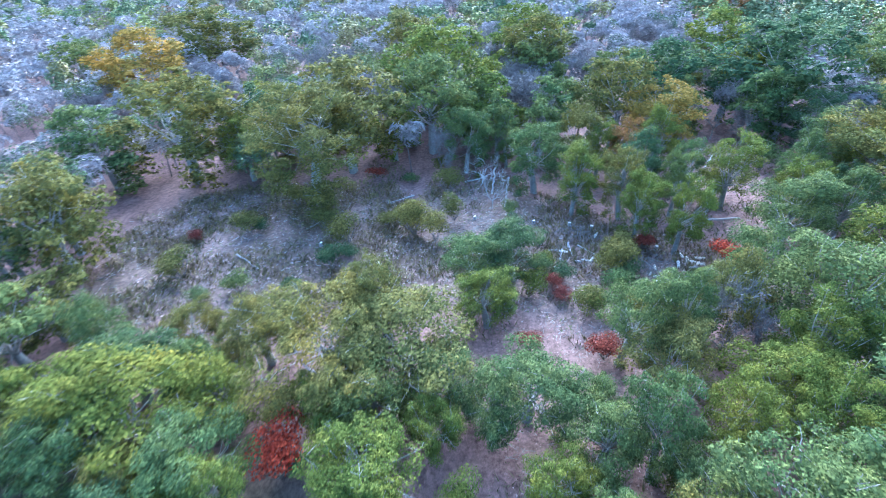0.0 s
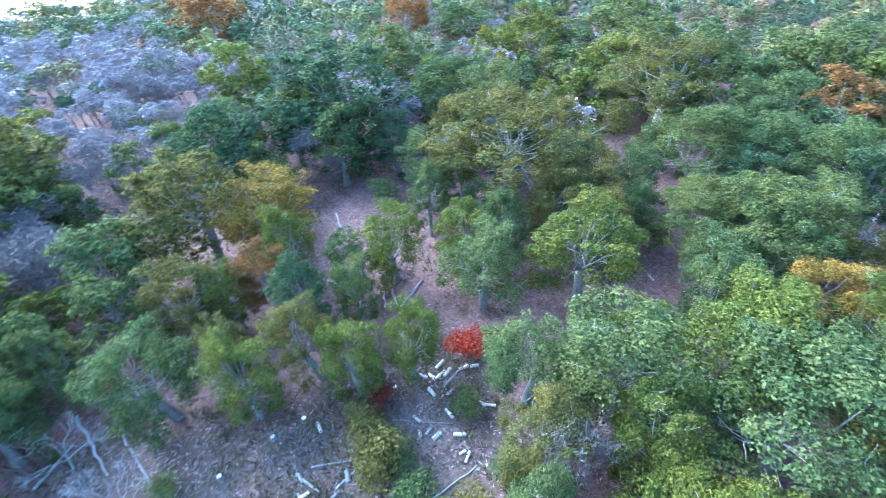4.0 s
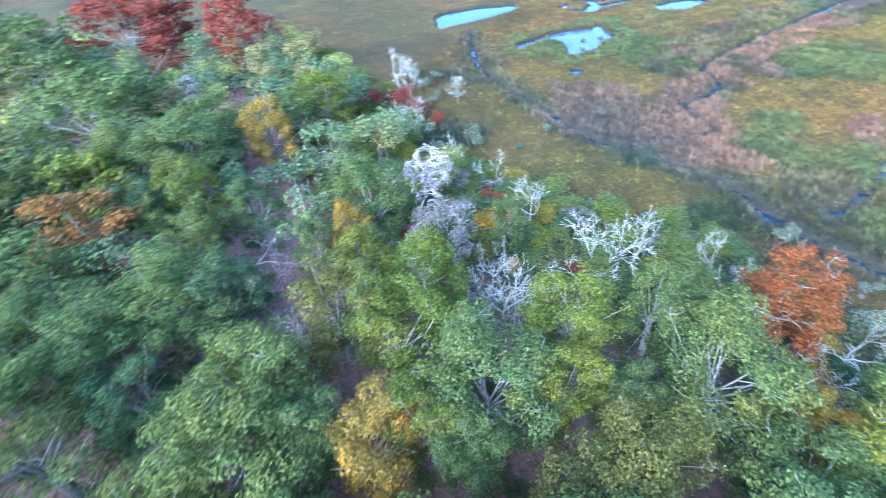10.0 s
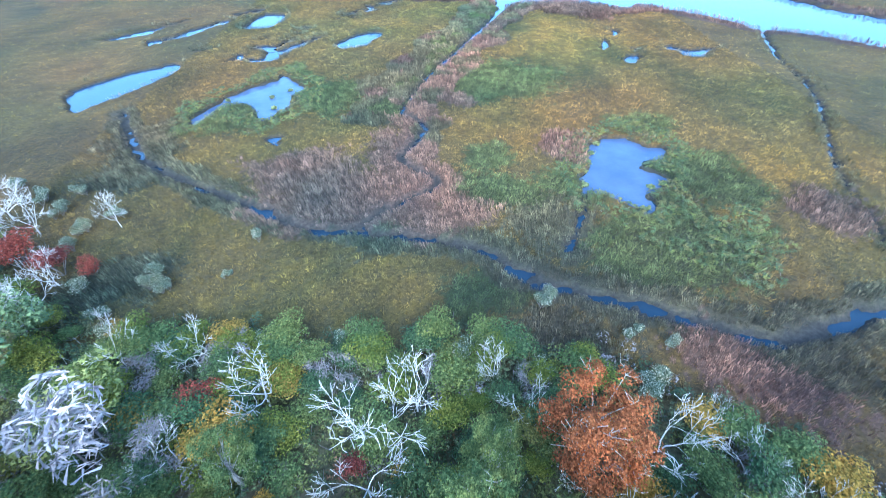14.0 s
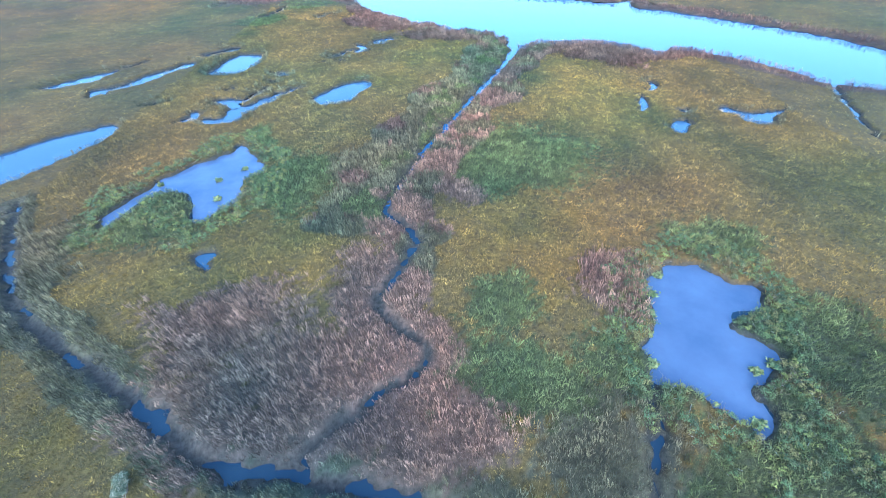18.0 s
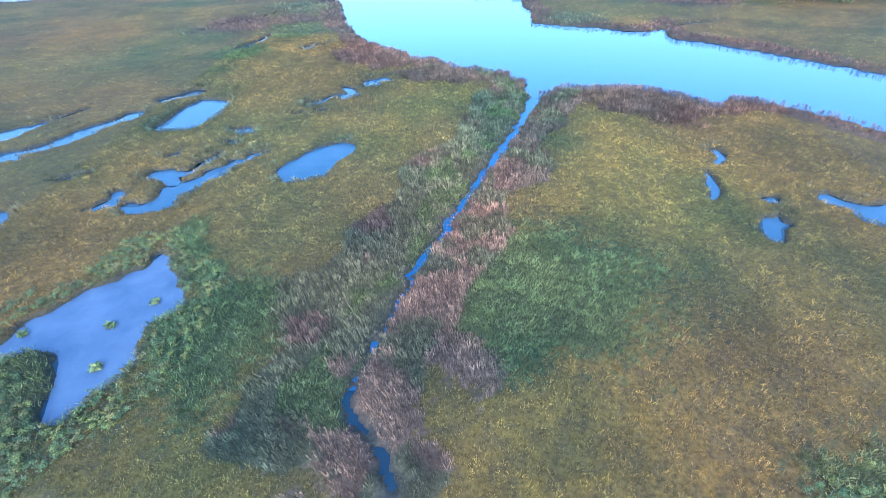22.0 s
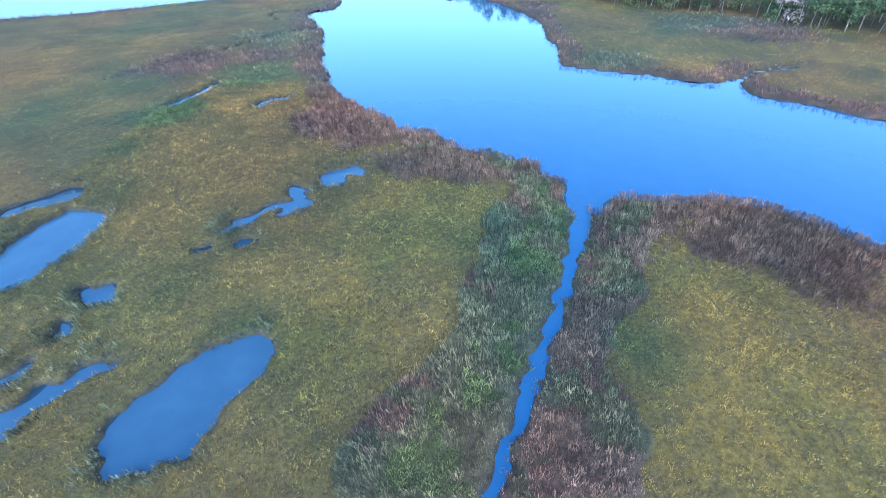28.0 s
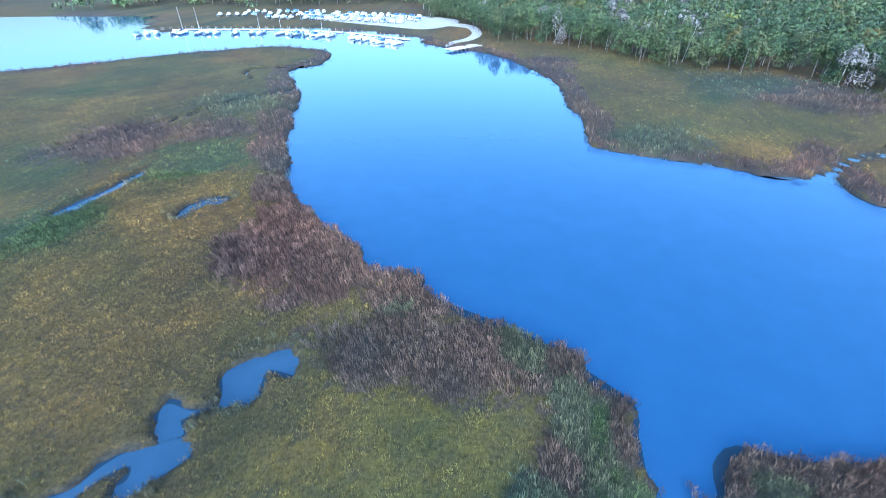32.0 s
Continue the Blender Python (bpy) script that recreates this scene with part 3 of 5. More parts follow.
def tufts(x, y, tall, wide, blades, tint, lean=0.5):
    """Bunches of leaning blades: verts and tints."""
    n = len(x)
    z = height(x, y)
    ang = rng.rand(n, blades) * 6.283
    l = tall[:, None] * (0.6 + 0.7 * rng.rand(n, blades))
    le = lean * (0.2 + rng.rand(n, blades))
    ox, oy = np.cos(ang), np.sin(ang)
    spread = (wide[:, None] + 0.1) * 1.2 * rng.rand(n, blades)
    bx, by = x[:, None] + ox * spread, y[:, None] + oy * spread
    tx, ty = bx + ox * l * le, by + oy * l * le
    tw = rng.rand(n, blades) * 3.14
    w = wide[:, None] * 0.16 * (0.6 + 0.8 * rng.rand(n, blades))
    dx, dy = np.cos(tw) * w, np.sin(tw) * w
    z0 = np.repeat(z[:, None] - 0.05, blades, 1)
    v = np.stack([np.stack([bx, by, z0], 2), np.stack([tx + dx, ty + dy, z0 + l * 0.85], 2), np.stack([tx - dx, ty - dy, z0 + l], 2)], 2)
    # every second blade tapers to its tip
    taper = np.stack([np.stack([bx + dx, by + dy, z0], 2), np.stack([bx - dx, by - dy, z0 + l * 0.1], 2), np.stack([tx, ty, z0 + l], 2)], 2)
    v[:, ::2] = taper[:, ::2]
    c = tint[:, None, None, :] * (0.65 + 0.7 * rng.rand(n, 1, 1, 1)) * (0.72 + 0.56 * rng.rand(n, blades, 1, 1))
    c = np.repeat(c, 3, 2)
    return v.reshape(-1, 3), c.reshape(-1, 3)


def reeds(x, y, tall, wide, stems, tint, pale):
    """Upright reeds: dark leafy stems, and a paler seed head on most of them."""
    n = len(x)
    z = np.repeat(height(x, y)[:, None] - 0.05, stems, 1)
    a, q = rng.rand(n, stems) * 6.283, (wide[:, None] * 1.5 + 0.06) * np.sqrt(rng.rand(n, stems))
    bx, by = x[:, None] + np.cos(a) * q, y[:, None] + np.sin(a) * q
    l = tall[:, None] * (0.75 + 0.4 * rng.rand(n, stems))
    tx, ty = bx + (0.11 * rng.randn(n, stems) + 0.07) * l, by + (0.11 * rng.randn(n, stems) + 0.04) * l
    tw = rng.rand(n, stems) * 3.14
    w = wide[:, None] * 0.27 * (0.6 + 0.8 * rng.rand(n, stems))
    dx, dy = np.cos(tw) * w, np.sin(tw) * w
    leaf = np.stack([np.stack([bx, by, z], 2), np.stack([tx + dx, ty + dy, z + l * 0.72], 2), np.stack([tx - dx * 0.4, ty - dy * 0.4, z + l * 0.9], 2)], 2)
    hx, hy = -dy * 0.62, dx * 0.62
    head = np.stack([np.stack([tx + hx, ty + hy, z + l * 0.72], 2), np.stack([tx - hx, ty - hy, z + l * 0.76], 2), np.stack([tx + 0.08 * l, ty + 0.05 * l, z + l * 1.08], 2)], 2)
    own = 0.65 + 0.7 * rng.rand(n, 1, 1, 1)
    c = tint[:, None, None, :] * own * (0.55 + 0.6 * rng.rand(n, stems, 1, 1))
    h = tint[:, None, None, :] * own * (1.0 + 0.5 * rng.rand(n, stems, 1, 1)) + np.array([0.030, 0.024, 0.018]) * pale
    has = (rng.rand(n, stems) < 0.3 + 0.5 * pale).ravel()
    head, h = head.reshape(-1, 9)[has].reshape(-1, 3), np.repeat(h.reshape(-1, 3)[has], 3, 0)
    return np.vstack([leaf.reshape(-1, 3), head]), np.vstack([np.repeat(c, 3, 2).reshape(-1, 3), h])


def sown(x0, x1, y0, y1, step):
    xs, ys = [a.ravel() for a in np.meshgrid(np.arange(x0, x1, step), np.arange(y0, y1, step))]
    return xs + (rng.rand(len(xs)) - 0.5) * step, ys + (rng.rand(len(ys)) - 0.5) * step


BELTS = [(-30, 72, -172, 0, 0.37), (-85, 125, -215, 12, 0.78), (-110, 200, -345, -140, 1.6)]
LABELS = {
    "plume": ("plume_reeds", "pinkish brown common reeds with feathery plumes", "reeds"),
    "gold": ("golden_grass", "golden yellow cordgrass bent in low swirls", "grass"),
    "rush": ("green_rushes", "lush green rushes along the pond margins", "rushes"),
    "russet": ("russet_reeds", "dark russet reeds along the river bank", "reeds"),
    "reed": ("grey_reeds", "tall grey-green reeds lining the ditches", "reeds"),
    "meadow": ("marsh_meadow", "olive brown salt meadow grass", "grass"),
}
sheaves = {k: ([], []) for k in KINDS}
for b, (x0, x1, y0, y1, step) in enumerate(BELTS):
    x, y = sown(x0, x1, y0, y1, step)
    keep = upland(x, y) < 0.35
    keep &= ~((x > 30) & (y < -300))
    for q0, q1, r0, r1, *_ in BELTS[:b]:
        keep &= ~((x > q0) & (x < q1) & (y > r0) & (y < r1))
    x, y = x[keep], y[keep]
    s = water_edge(x, y)
    ok = s > 0.7 * vnoise(x, y, 0.9, 2, 72) - 0.36
    ok &= np.minimum(channel(x, y, CROSS_DITCH, 0.85, 1.15), channel(x, y, ZIGZAG, 0.8, 0.55)) > 0.12
    ok |= (y > -104) & (s > -0.75) & (channel(x, y, MAIN_DITCH, 1.8, 0.2) < 0.2) & (vnoise(x, y, 0.75, 2, 74) > 0.55)
    x, y, s = x[ok], y[ok], s[ok]
    k = community(x, y, 0.3)
    # taller reeds and rushes fringe the open water
    fringe = (s < 1.1) & (vnoise(x, y, 0.3, 2, 70) > 0.52)
    k = np.where(fringe & (k == 5), 4, k)
    f = np.clip(vnoise(x, y, 0.55, 3, 60) * 1.6 - 0.3 + 0.35 * (rng.rand(len(x)) - 0.5), 0, 1)[:, None]
    for i, name in enumerate(KINDS):
        m = k == i
        if not m.any():
            continue
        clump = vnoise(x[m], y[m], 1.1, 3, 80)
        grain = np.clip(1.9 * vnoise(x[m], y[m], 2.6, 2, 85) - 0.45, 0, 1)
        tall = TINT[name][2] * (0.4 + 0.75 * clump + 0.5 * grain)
        wide = np.full(m.sum(), 0.085 if step < 0.6 else 0.22 * step)
        # tint falls with height, so shade in the hollows is painted into the blades
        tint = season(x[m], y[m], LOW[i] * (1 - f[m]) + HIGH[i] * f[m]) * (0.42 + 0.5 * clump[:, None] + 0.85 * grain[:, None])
        if TINT[name][2] > 0.8:
            tall = TINT[name][2] * (0.5 + 0.6 * clump + 0.25 * grain)
            tall = tall * np.where(shore(x[m], y[m], RIVER) < 1.4, 1.2, np.where(s[m] < 0.7, 0.55, 1.0)) * (1 if step < 1 else 0.8)
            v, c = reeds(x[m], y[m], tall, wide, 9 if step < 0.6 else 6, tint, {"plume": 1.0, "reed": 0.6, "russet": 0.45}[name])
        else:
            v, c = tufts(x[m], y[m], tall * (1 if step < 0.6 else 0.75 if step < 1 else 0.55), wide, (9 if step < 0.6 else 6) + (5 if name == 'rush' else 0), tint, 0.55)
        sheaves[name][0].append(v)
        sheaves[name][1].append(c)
for name, (vs, cs) in sheaves.items():
    v, c = np.vstack(vs), np.vstack(cs)
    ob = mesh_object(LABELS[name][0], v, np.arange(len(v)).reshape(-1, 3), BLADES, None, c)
    tagged(ob, LABELS[name][1], LABELS[name][2], kind="stuff")

# ---- trees ----
def tube(segs, sides=5):
    """Tapered limbs: rows of (p0, p1, r0, r1)."""
    p0 = np.array([s[0] for s in segs], float)
    p1 = np.array([s[1] for s in segs], float)
    r0 = np.array([s[2] for s in segs])[:, None, None]
    r1 = np.array([s[3] for s in segs])[:, None, None]
    d = p1 - p0
    d /= np.linalg.norm(d, axis=1, keepdims=True) + 1e-9
    a = np.cross(d, np.where(np.abs(d[:, 2:]) < 0.9, [[0, 0, 1.0]], [[1.0, 0, 0]]))
    a /= np.linalg.norm(a, axis=1, keepdims=True)
    b = np.cross(d, a)
    th = np.arange(sides) * 2 * math.pi / sides
    ring = a[:, None] * np.cos(th)[None, :, None] + b[:, None] * np.sin(th)[None, :, None]
    lo, hi = p0[:, None] + ring * r0, p1[:, None] + ring * r1
    v = np.concatenate([lo, hi], 1).reshape(-1, 3)
    base = np.arange(len(segs))[:, None] * 2 * sides
    k = np.arange(sides)
    n = (k + 1) % sides
    f = np.stack([base + k, base + n, base + n + sides, base + k + sides], 2).reshape(-1, 4)
    return v, f


def branch(rs, p, d, length, r, depth, segs, tips, crook=0.35, up=0.12, forks=(2, 3), min_r=0.012):
    """Grow a crooked limb that forks until depth runs out."""
    n = 3
    for k in range(n):
        d = d + rs.normal(0, crook, 3) * 0.5 + np.array([0, 0, up])
        d /= np.linalg.norm(d)
        q = p + d * length / n
        r2 = max(r * 0.84, min_r)
        segs.append((p, q, r, r2))
        p, r = q, r2
        if depth > 0 and k > 0 and rs.rand() < 0.45:
            side = d + rs.normal(0, 0.75, 3)
            branch(rs, p, side / np.linalg.norm(side), length * 0.6, r * 0.5, depth - 1, segs, tips, crook, up, forks, min_r)
    if depth == 0:
        tips.append(p)
        return
    for _ in range(rs.randint(forks[0], forks[1] + 1)):
        e = d + rs.normal(0, 0.6, 3)
        e[2] = e[2] * 0.8 + 0.1
        branch(rs, p, e / np.linalg.norm(e), length * 0.74, r * 0.62, depth - 1, segs, tips, crook, up, forks, min_r)


def leaves(rs, centre, normal, size, narrow=1.0):
    """Pointed leaf sprays, facing roughly along the normals."""
    n = len(centre)
    nm = normal + rs.normal(0, 0.55, (n, 3))
    nm /= np.linalg.norm(nm, axis=1, keepdims=True)
    a = np.cross(nm, rs.normal(0, 1, (n, 3)))
    a /= np.linalg.norm(a, axis=1, keepdims=True)
    b = np.cross(nm, a) * narrow
    s = size * (0.6 + 0.8 * rs.rand(n, 1))
    v = np.stack([centre - a * s * 0.5 - b * s * 0.26, centre + a * s * 0.6, centre - a * s * 0.32 + b * s * 0.42 + nm * s * 0.15], 1).reshape(-1, 3)
    return v, np.arange(3 * n).reshape(-1, 3)


def crown_points(rs, lobes, n, squash=0.75):
    """Places and outward normals on the upper shells of the crown's lobes."""
    w = np.array([l[3] ** 2 for l in lobes])
    pick = rs.choice(len(lobes), n, p=w / w.sum())
    L = np.array(lobes)[pick]
    d = rs.normal(0, 1, (n, 3))
    d[:, 2] = np.abs(d[:, 2]) * 1.2 - 0.55
    d /= np.linalg.norm(d, axis=1, keepdims=True)
    r = L[:, 3:4] * (0.5 + 0.62 * rs.rand(n, 1) ** 0.8)
    c = L[:, :3] + d * r * np.array([1, 1, squash])
    return c, d + np.array([0, 0, 0.5])


def puffs(rs, lobes, n, count, spread):
    """Leaf sprays gathered in many small puffs over the crown, with dark gaps between."""
    pc, pn = crown_points(rs, lobes, count)
    k = rs.randint(0, count, n)
    size = spread * rs.uniform(0.7, 1.35, (count, 1))
    off = rs.normal(0, 1, (n, 3))
    off /= np.linalg.norm(off, axis=1, keepdims=True)
    off[:, 2] = np.abs(off[:, 2]) * 0.9 - 0.25
    c = pc[k] + off * size[k] * (0.55 + 0.75 * rs.rand(n, 1))
    return c, off + 0.4 * pn[k] + np.array([0, 0, 0.35])


def broadleaf(seed, radius, tall, n_leaf, leaf_size, gaps=0.0, bare=0.25):
    """A broad crowned tree: trunk, boughs and crown."""
    rs = np.random.RandomState(seed)
    base = bpy.data.objects.new("oak_tree", None)
    scene.collection.objects.link(base)
    segs, tips = [], []
    fork = tall * rs.uniform(0.28, 0.4)
    lean = np.array([rs.normal(0, 0.07), rs.normal(0, 0.07), 1.0])
    top = lean * fork
    r = 0.035 * tall
    segs.append((np.array([0, 0, -0.4]), top * 0.5, r * 1.25, r))
    segs.append((top * 0.5, top, r, r * 0.85))
    boughs = []
    for k in range(rs.randint(4, 6)):
        a = k * 6.283 / 5 + rs.normal(0, 0.4)
        d = np.array([math.cos(a) * 0.75, math.sin(a) * 0.75, rs.uniform(0.5, 1.1)])
        branch(rs, top, d / np.linalg.norm(d), min(radius * 0.7, tall * 0.32), r * 0.25, 1, boughs, tips, 0.35, 0.12)
    lobes = []
    m = rs.randint(17, 24)
    for k in range(m):
        a, q = k * 2.4 + rs.normal(0, 0.3), math.sqrt((k + 0.5) / m)
        lr = radius * rs.uniform(0.17, 0.36)
        x, y = math.cos(a) * q * radius * rs.uniform(0.7, 1.12), math.sin(a) * q * radius * rs.uniform(0.7, 1.12)
        z = tall * rs.uniform(0.86, 1.04) - lr * 0.8 - (q ** 2) * tall * rs.uniform(0.16, 0.48)
        lobes.append((x, y, z, lr))
        if q > 0.5 and rs.rand() < 0.75:
            lobes.append((x * 0.95, y * 0.95, z - tall * rs.uniform(0.14, 0.26), lr * 0.9))
            if rs.rand() < 0.6:
                lobes.append((x * 0.8, y * 0.8, max(z - tall * 0.38, lr * 0.9), lr * 0.85))
    c, nm = puffs(rs, lobes, int(n_leaf * 0.62), int(62 * radius), 0.3)
    c2, nm2 = crown_points(rs, lobes, n_leaf - len(c))
    c, nm = np.vstack([c, c2]), np.vstack([nm, nm2])
    if gaps:
        hole = rs.uniform(-radius, radius, (6, 3)) + np.array([0, 0, tall * 0.75])
        d = np.linalg.norm(c[:, None] - hole[None], axis=2).min(1)
        keep = d > 0.75 * gaps * radius
        c, nm = c[keep], nm[keep]
    for x, y, z, lr in lobes:
        if rs.rand() < 0.42:
            p = top * rs.uniform(0.8, 1.5)
            q = np.array([x, y, z])
            mid = p + (q - p) * 0.55 + rs.normal(0, 0.14, 3) * radius * 0.4
            boughs.append((p, mid, r * 0.13, r * 0.10))
            boughs.append((mid, q, r * 0.10, r * 0.065))
            for _ in range(3):
                e = q + np.array([rs.normal(0, 0.55), rs.normal(0, 0.55), rs.uniform(0.35, 1.05)]) * lr * 1.05
                m2 = (q + e) / 2 + rs.normal(0, 0.12, 3) * lr
                boughs.append((q, m2, r * 0.06, r * 0.045))
                boughs.append((m2, e, r * 0.045, 0.008))
    v, fc = tube(segs, 6)
    w, wc = tube(boughs, 4)
    mesh_object("branchwork", w, wc, LICHEN, base, smooth=True)
    mesh_object("trunk", v, fc, LICHEN, base, smooth=True)
    v, fc = leaves(rs, c, nm, leaf_size)
    crown = mesh_object("crown", v, fc, LEAF["green"], base)
    crown.material_slots[0].link = "OBJECT"
    return base


def shrub(seed, radius, tall, n_leaf, leaf_size):
    rs = np.random.RandomState(seed)
    base = bpy.data.objects.new("shrub", None)
    scene.collection.objects.link(base)
    segs, tips = [], []
    for k in range(5):
        a = k * 1.26 + rs.normal(0, 0.3)
        d = np.array([math.cos(a) * 0.5, math.sin(a) * 0.5, 1.0])
        branch(rs, np.array([0, 0, -0.1]), d / np.linalg.norm(d), tall * 0.7, 0.04, 0, segs, tips, 0.3, 0.05)
    lobes = [(math.cos(k * 2.4) * radius * 0.55 * math.sqrt(k / 6), math.sin(k * 2.4) * radius * 0.55 * math.sqrt(k / 6), tall * rs.uniform(0.45, 0.8), radius * rs.uniform(0.35, 0.55)) for k in range(7)]
    c, nm = crown_points(rs, lobes, n_leaf, 0.8)
    v, fc = tube(segs, 3)
    mesh_object("stem", v, fc, TWIG, base, smooth=True)
    v, fc = leaves(rs, c, nm, leaf_size)
    crown = mesh_object("crown", v, fc, LEAF["green"], base)
    crown.material_slots[0].link = "OBJECT"
    return base


def snag(seed, tall, spread, wood, depth=3, thick=0.16, name="dead_tree", fine=0.014, forks=(2, 3), twigs=0):
    """A leafless tree."""
    rs = np.random.RandomState(seed)
    base = bpy.data.objects.new(name, None)
    scene.collection.objects.link(base)
    segs, tips = [], []
    fork = tall * 0.22
    top = np.array([rs.normal(0, 0.25), rs.normal(0, 0.25), fork])
    segs.append((np.array([0, 0, -0.4]), top, thick * 1.2, thick))
    v, fc = tube(segs, 7)
    mesh_object("trunk", v, fc, wood, base, smooth=True)
    for k in range(rs.randint(3, 5)):
        a = k * 1.7 + rs.normal(0, 0.4)
        d = np.array([math.cos(a) * spread, math.sin(a) * spread, rs.uniform(0.45, 1.0)])
        limb = []
        branch(rs, top, d / np.linalg.norm(d), tall * 0.36, thick * 0.7, depth, limb, tips, 0.42, 0.05, forks, fine)
        v, fc = tube(limb, 4)
        mesh_object("limb", v, fc, wood, base, smooth=True)
    if twigs:
        tp = np.array(tips)
        c = tp[rs.randint(0, len(tp), twigs)] + rs.normal(0, 0.4, (twigs, 3))
        v, fc = leaves(rs, c, rs.normal(0, 1, (twigs, 3)), 0.5, 0.03)
        mesh_object("crown", v, fc, wood, base)
    return base


OAKS = [(broadleaf(s, 2.2, 6.8, 4800, 0.21, g), 2.2, 6.8) for s, g in ((11, 0.15), (12, 0.25), (13, 0.12), (14, 0.3))]
BIGS = [(broadleaf(s, 3.8, 8.6, 9500, 0.235, g), 3.8, 8.6) for s, g in ((21, 0.1), (22, 0.2), (23, 0.25))]
FINE_OAKS = [(broadleaf(s, 2.2, 6.8, 19000, 0.098, g), 2.2, 6.8) for s, g in ((15, 0.15), (16, 0.25), (17, 0.12), (18, 0.3), (19, 0.2))]
FINE_BIGS = [(broadleaf(s, 3.4, 8.2, 33000, 0.104, g), 3.4, 8.2) for s, g in ((24, 0.15), (25, 0.22))]
BUSHES = [(shrub(s, 1.2, 2.2, 2300, 0.1), 1.2, 2.2) for s in (31, 32, 33, 34)]
BARES = [(snag(s, 6.5, 0.75, TWIG, 2, 0.09, "bare_tree", 0.014, (2, 3), 2400), 2.8, 6.5) for s in (41, 42, 43)]
SNAGS = [(snag(s, 5.0, 1.0, PALE, 3, 0.082), 2.9, 5.0) for s in (51, 52, 53, 54, 55)]
used = set()
WORDS = {"green": "green", "dark": "dark green", "lime": "yellow-green", "olive": "olive green", "gold": "golden yellow", "amber": "amber and olive", "orange": "burnt orange", "red": "bright red", "wine": "wine red", "white": "white-tufted"}
pick = random.Random(4)


def plant(choice, x, y, r, hue=None, tall=None, label="", category="tree", group="", name=None):
    """Set a tree of the given crown radius; the first of a kind is the pattern itself."""
    ob, r0, t0 = choice
    z = float(height(np.array([x]), np.array([y]))[0]) - 0.05
    s = 1.12 * r / r0
    sz = (tall / t0) if tall else (0.68 + 0.42 * s)
    m = pose(x, y, z, pick.uniform(-5, 5), pick.uniform(-5, 5), pick.uniform(0, 360)) @ Matrix.Diagonal((s * pick.uniform(0.86, 1.16), s * pick.uniform(0.86, 1.16), sz, 1))
    if ob.name in used:
        t = copy_thing(ob, m)
    else:
        used.add(ob.name)
        t = ob
        t.matrix_basis = m
    if hue:
        for c in t.children:
            if c.name.startswith("crown"):
                c.material_slots[0].link = "OBJECT"
                c.material_slots[0].material = LEAF[hue]
    if name:
        t.name = name
    return tagged(t, label, category, group)


PLACED = []


def oaks_for(x, y, r):
    """Finer foliage in the stand that is seen from nearest."""
    near = -24 < x < 62 and -16 < y < 52 or 55 < x < 82 and y < 5
    return (FINE_BIGS if near else BIGS) if r > 3.0 else (FINE_OAKS if near else OAKS)


def stand(hue, spots):
    """Trees of one autumn hue: (x, y, crown radius)."""
    for x, y, r in spots:
        PLACED.append((x, y, r + 1.2 if hue == "red" else r))
        if r < 1.45:
            plant(pick.choice(BUSHES), x, y, r, hue, r * 2.1, WORDS[hue] + " shrub on the leafy forest floor", "shrub", "forest shrubs", "shrub")
        else:
            young = x < 10 and 9 < y < 32
            plant(pick.choice(oaks_for(x, y, r)), x, y, r, hue, 3.6 + 0.75 * r if young else None, WORDS[hue] + " oak with a lobed autumn crown and pale boughs", "tree", "forest trees", "oak_tree")


stand("green", [(46.9, 24.3, 2.2), (28.8, 30.9, 2.8), (40.8, 18.0, 3.1), (36.4, 16.2, 2.3), (42.8, 11.5, 2.5), (31.2, 18.8, 1.2), (42.3, 23.2, 1.7), (34.4, 32.0, 2.2), (32.3, 58.3, 2.4), (29.2, 54.3, 1.7), (37.4, 47.1, 1.4), (40.6, 43.8, 1.9), (54.1, 41.8, 5.0), (62.1, 15.1, 4.4), (52.0, 10.0, 3.2), (50.4, 24.6, 2.1), (61.0, 62.5, 4.1), (86.3, 64.8, 4.8), (79.0, 33.9, 5.0), (73.2, 22.1, 3.5), (75.4, 15.9, 2.5), (75.3, 11.6, 3.1), (73.1, 40.3, 2.6), (-0.7, 57.3, 4.2), (10.6, 44.7, 2.7), (22.6, 24.7, 2.4)])
stand("green", [(28.9, 41.0, 1.3), (2.0, 28.7, 1.7), (14.8, 20.5, 1.5), (4.6, 16.7, 2.1), (8.0, 13.3, 2.1), (10.7, 12.5, 1.7), (-20.4, 13.8, 2.6), (-13.5, 12.7, 2.1), (-65.9, 91.4, 5.0), (-40.0, 52.0, 3.0), (24.0, -8.5, 1.7), (25.4, -5.8, 1.7), (21.9, -2.0, 2.7), (25.7, 1.6, 1.7), (13.6, -3.0, 1.8), (48.5, -5.1, 2.2), (38.1, -9.9, 1.5), (32.1, 4.9, 2.5), (40.9, 14.7, 2.2), (109.7, -7.2, 5.0), (72.5, -8.0, 3.1), (69.0, -2.0, 2.8), (85.1, -3.5, 3.9), (77.9, 8.1, 3.4), (30.9, 8.7, 1.9)])
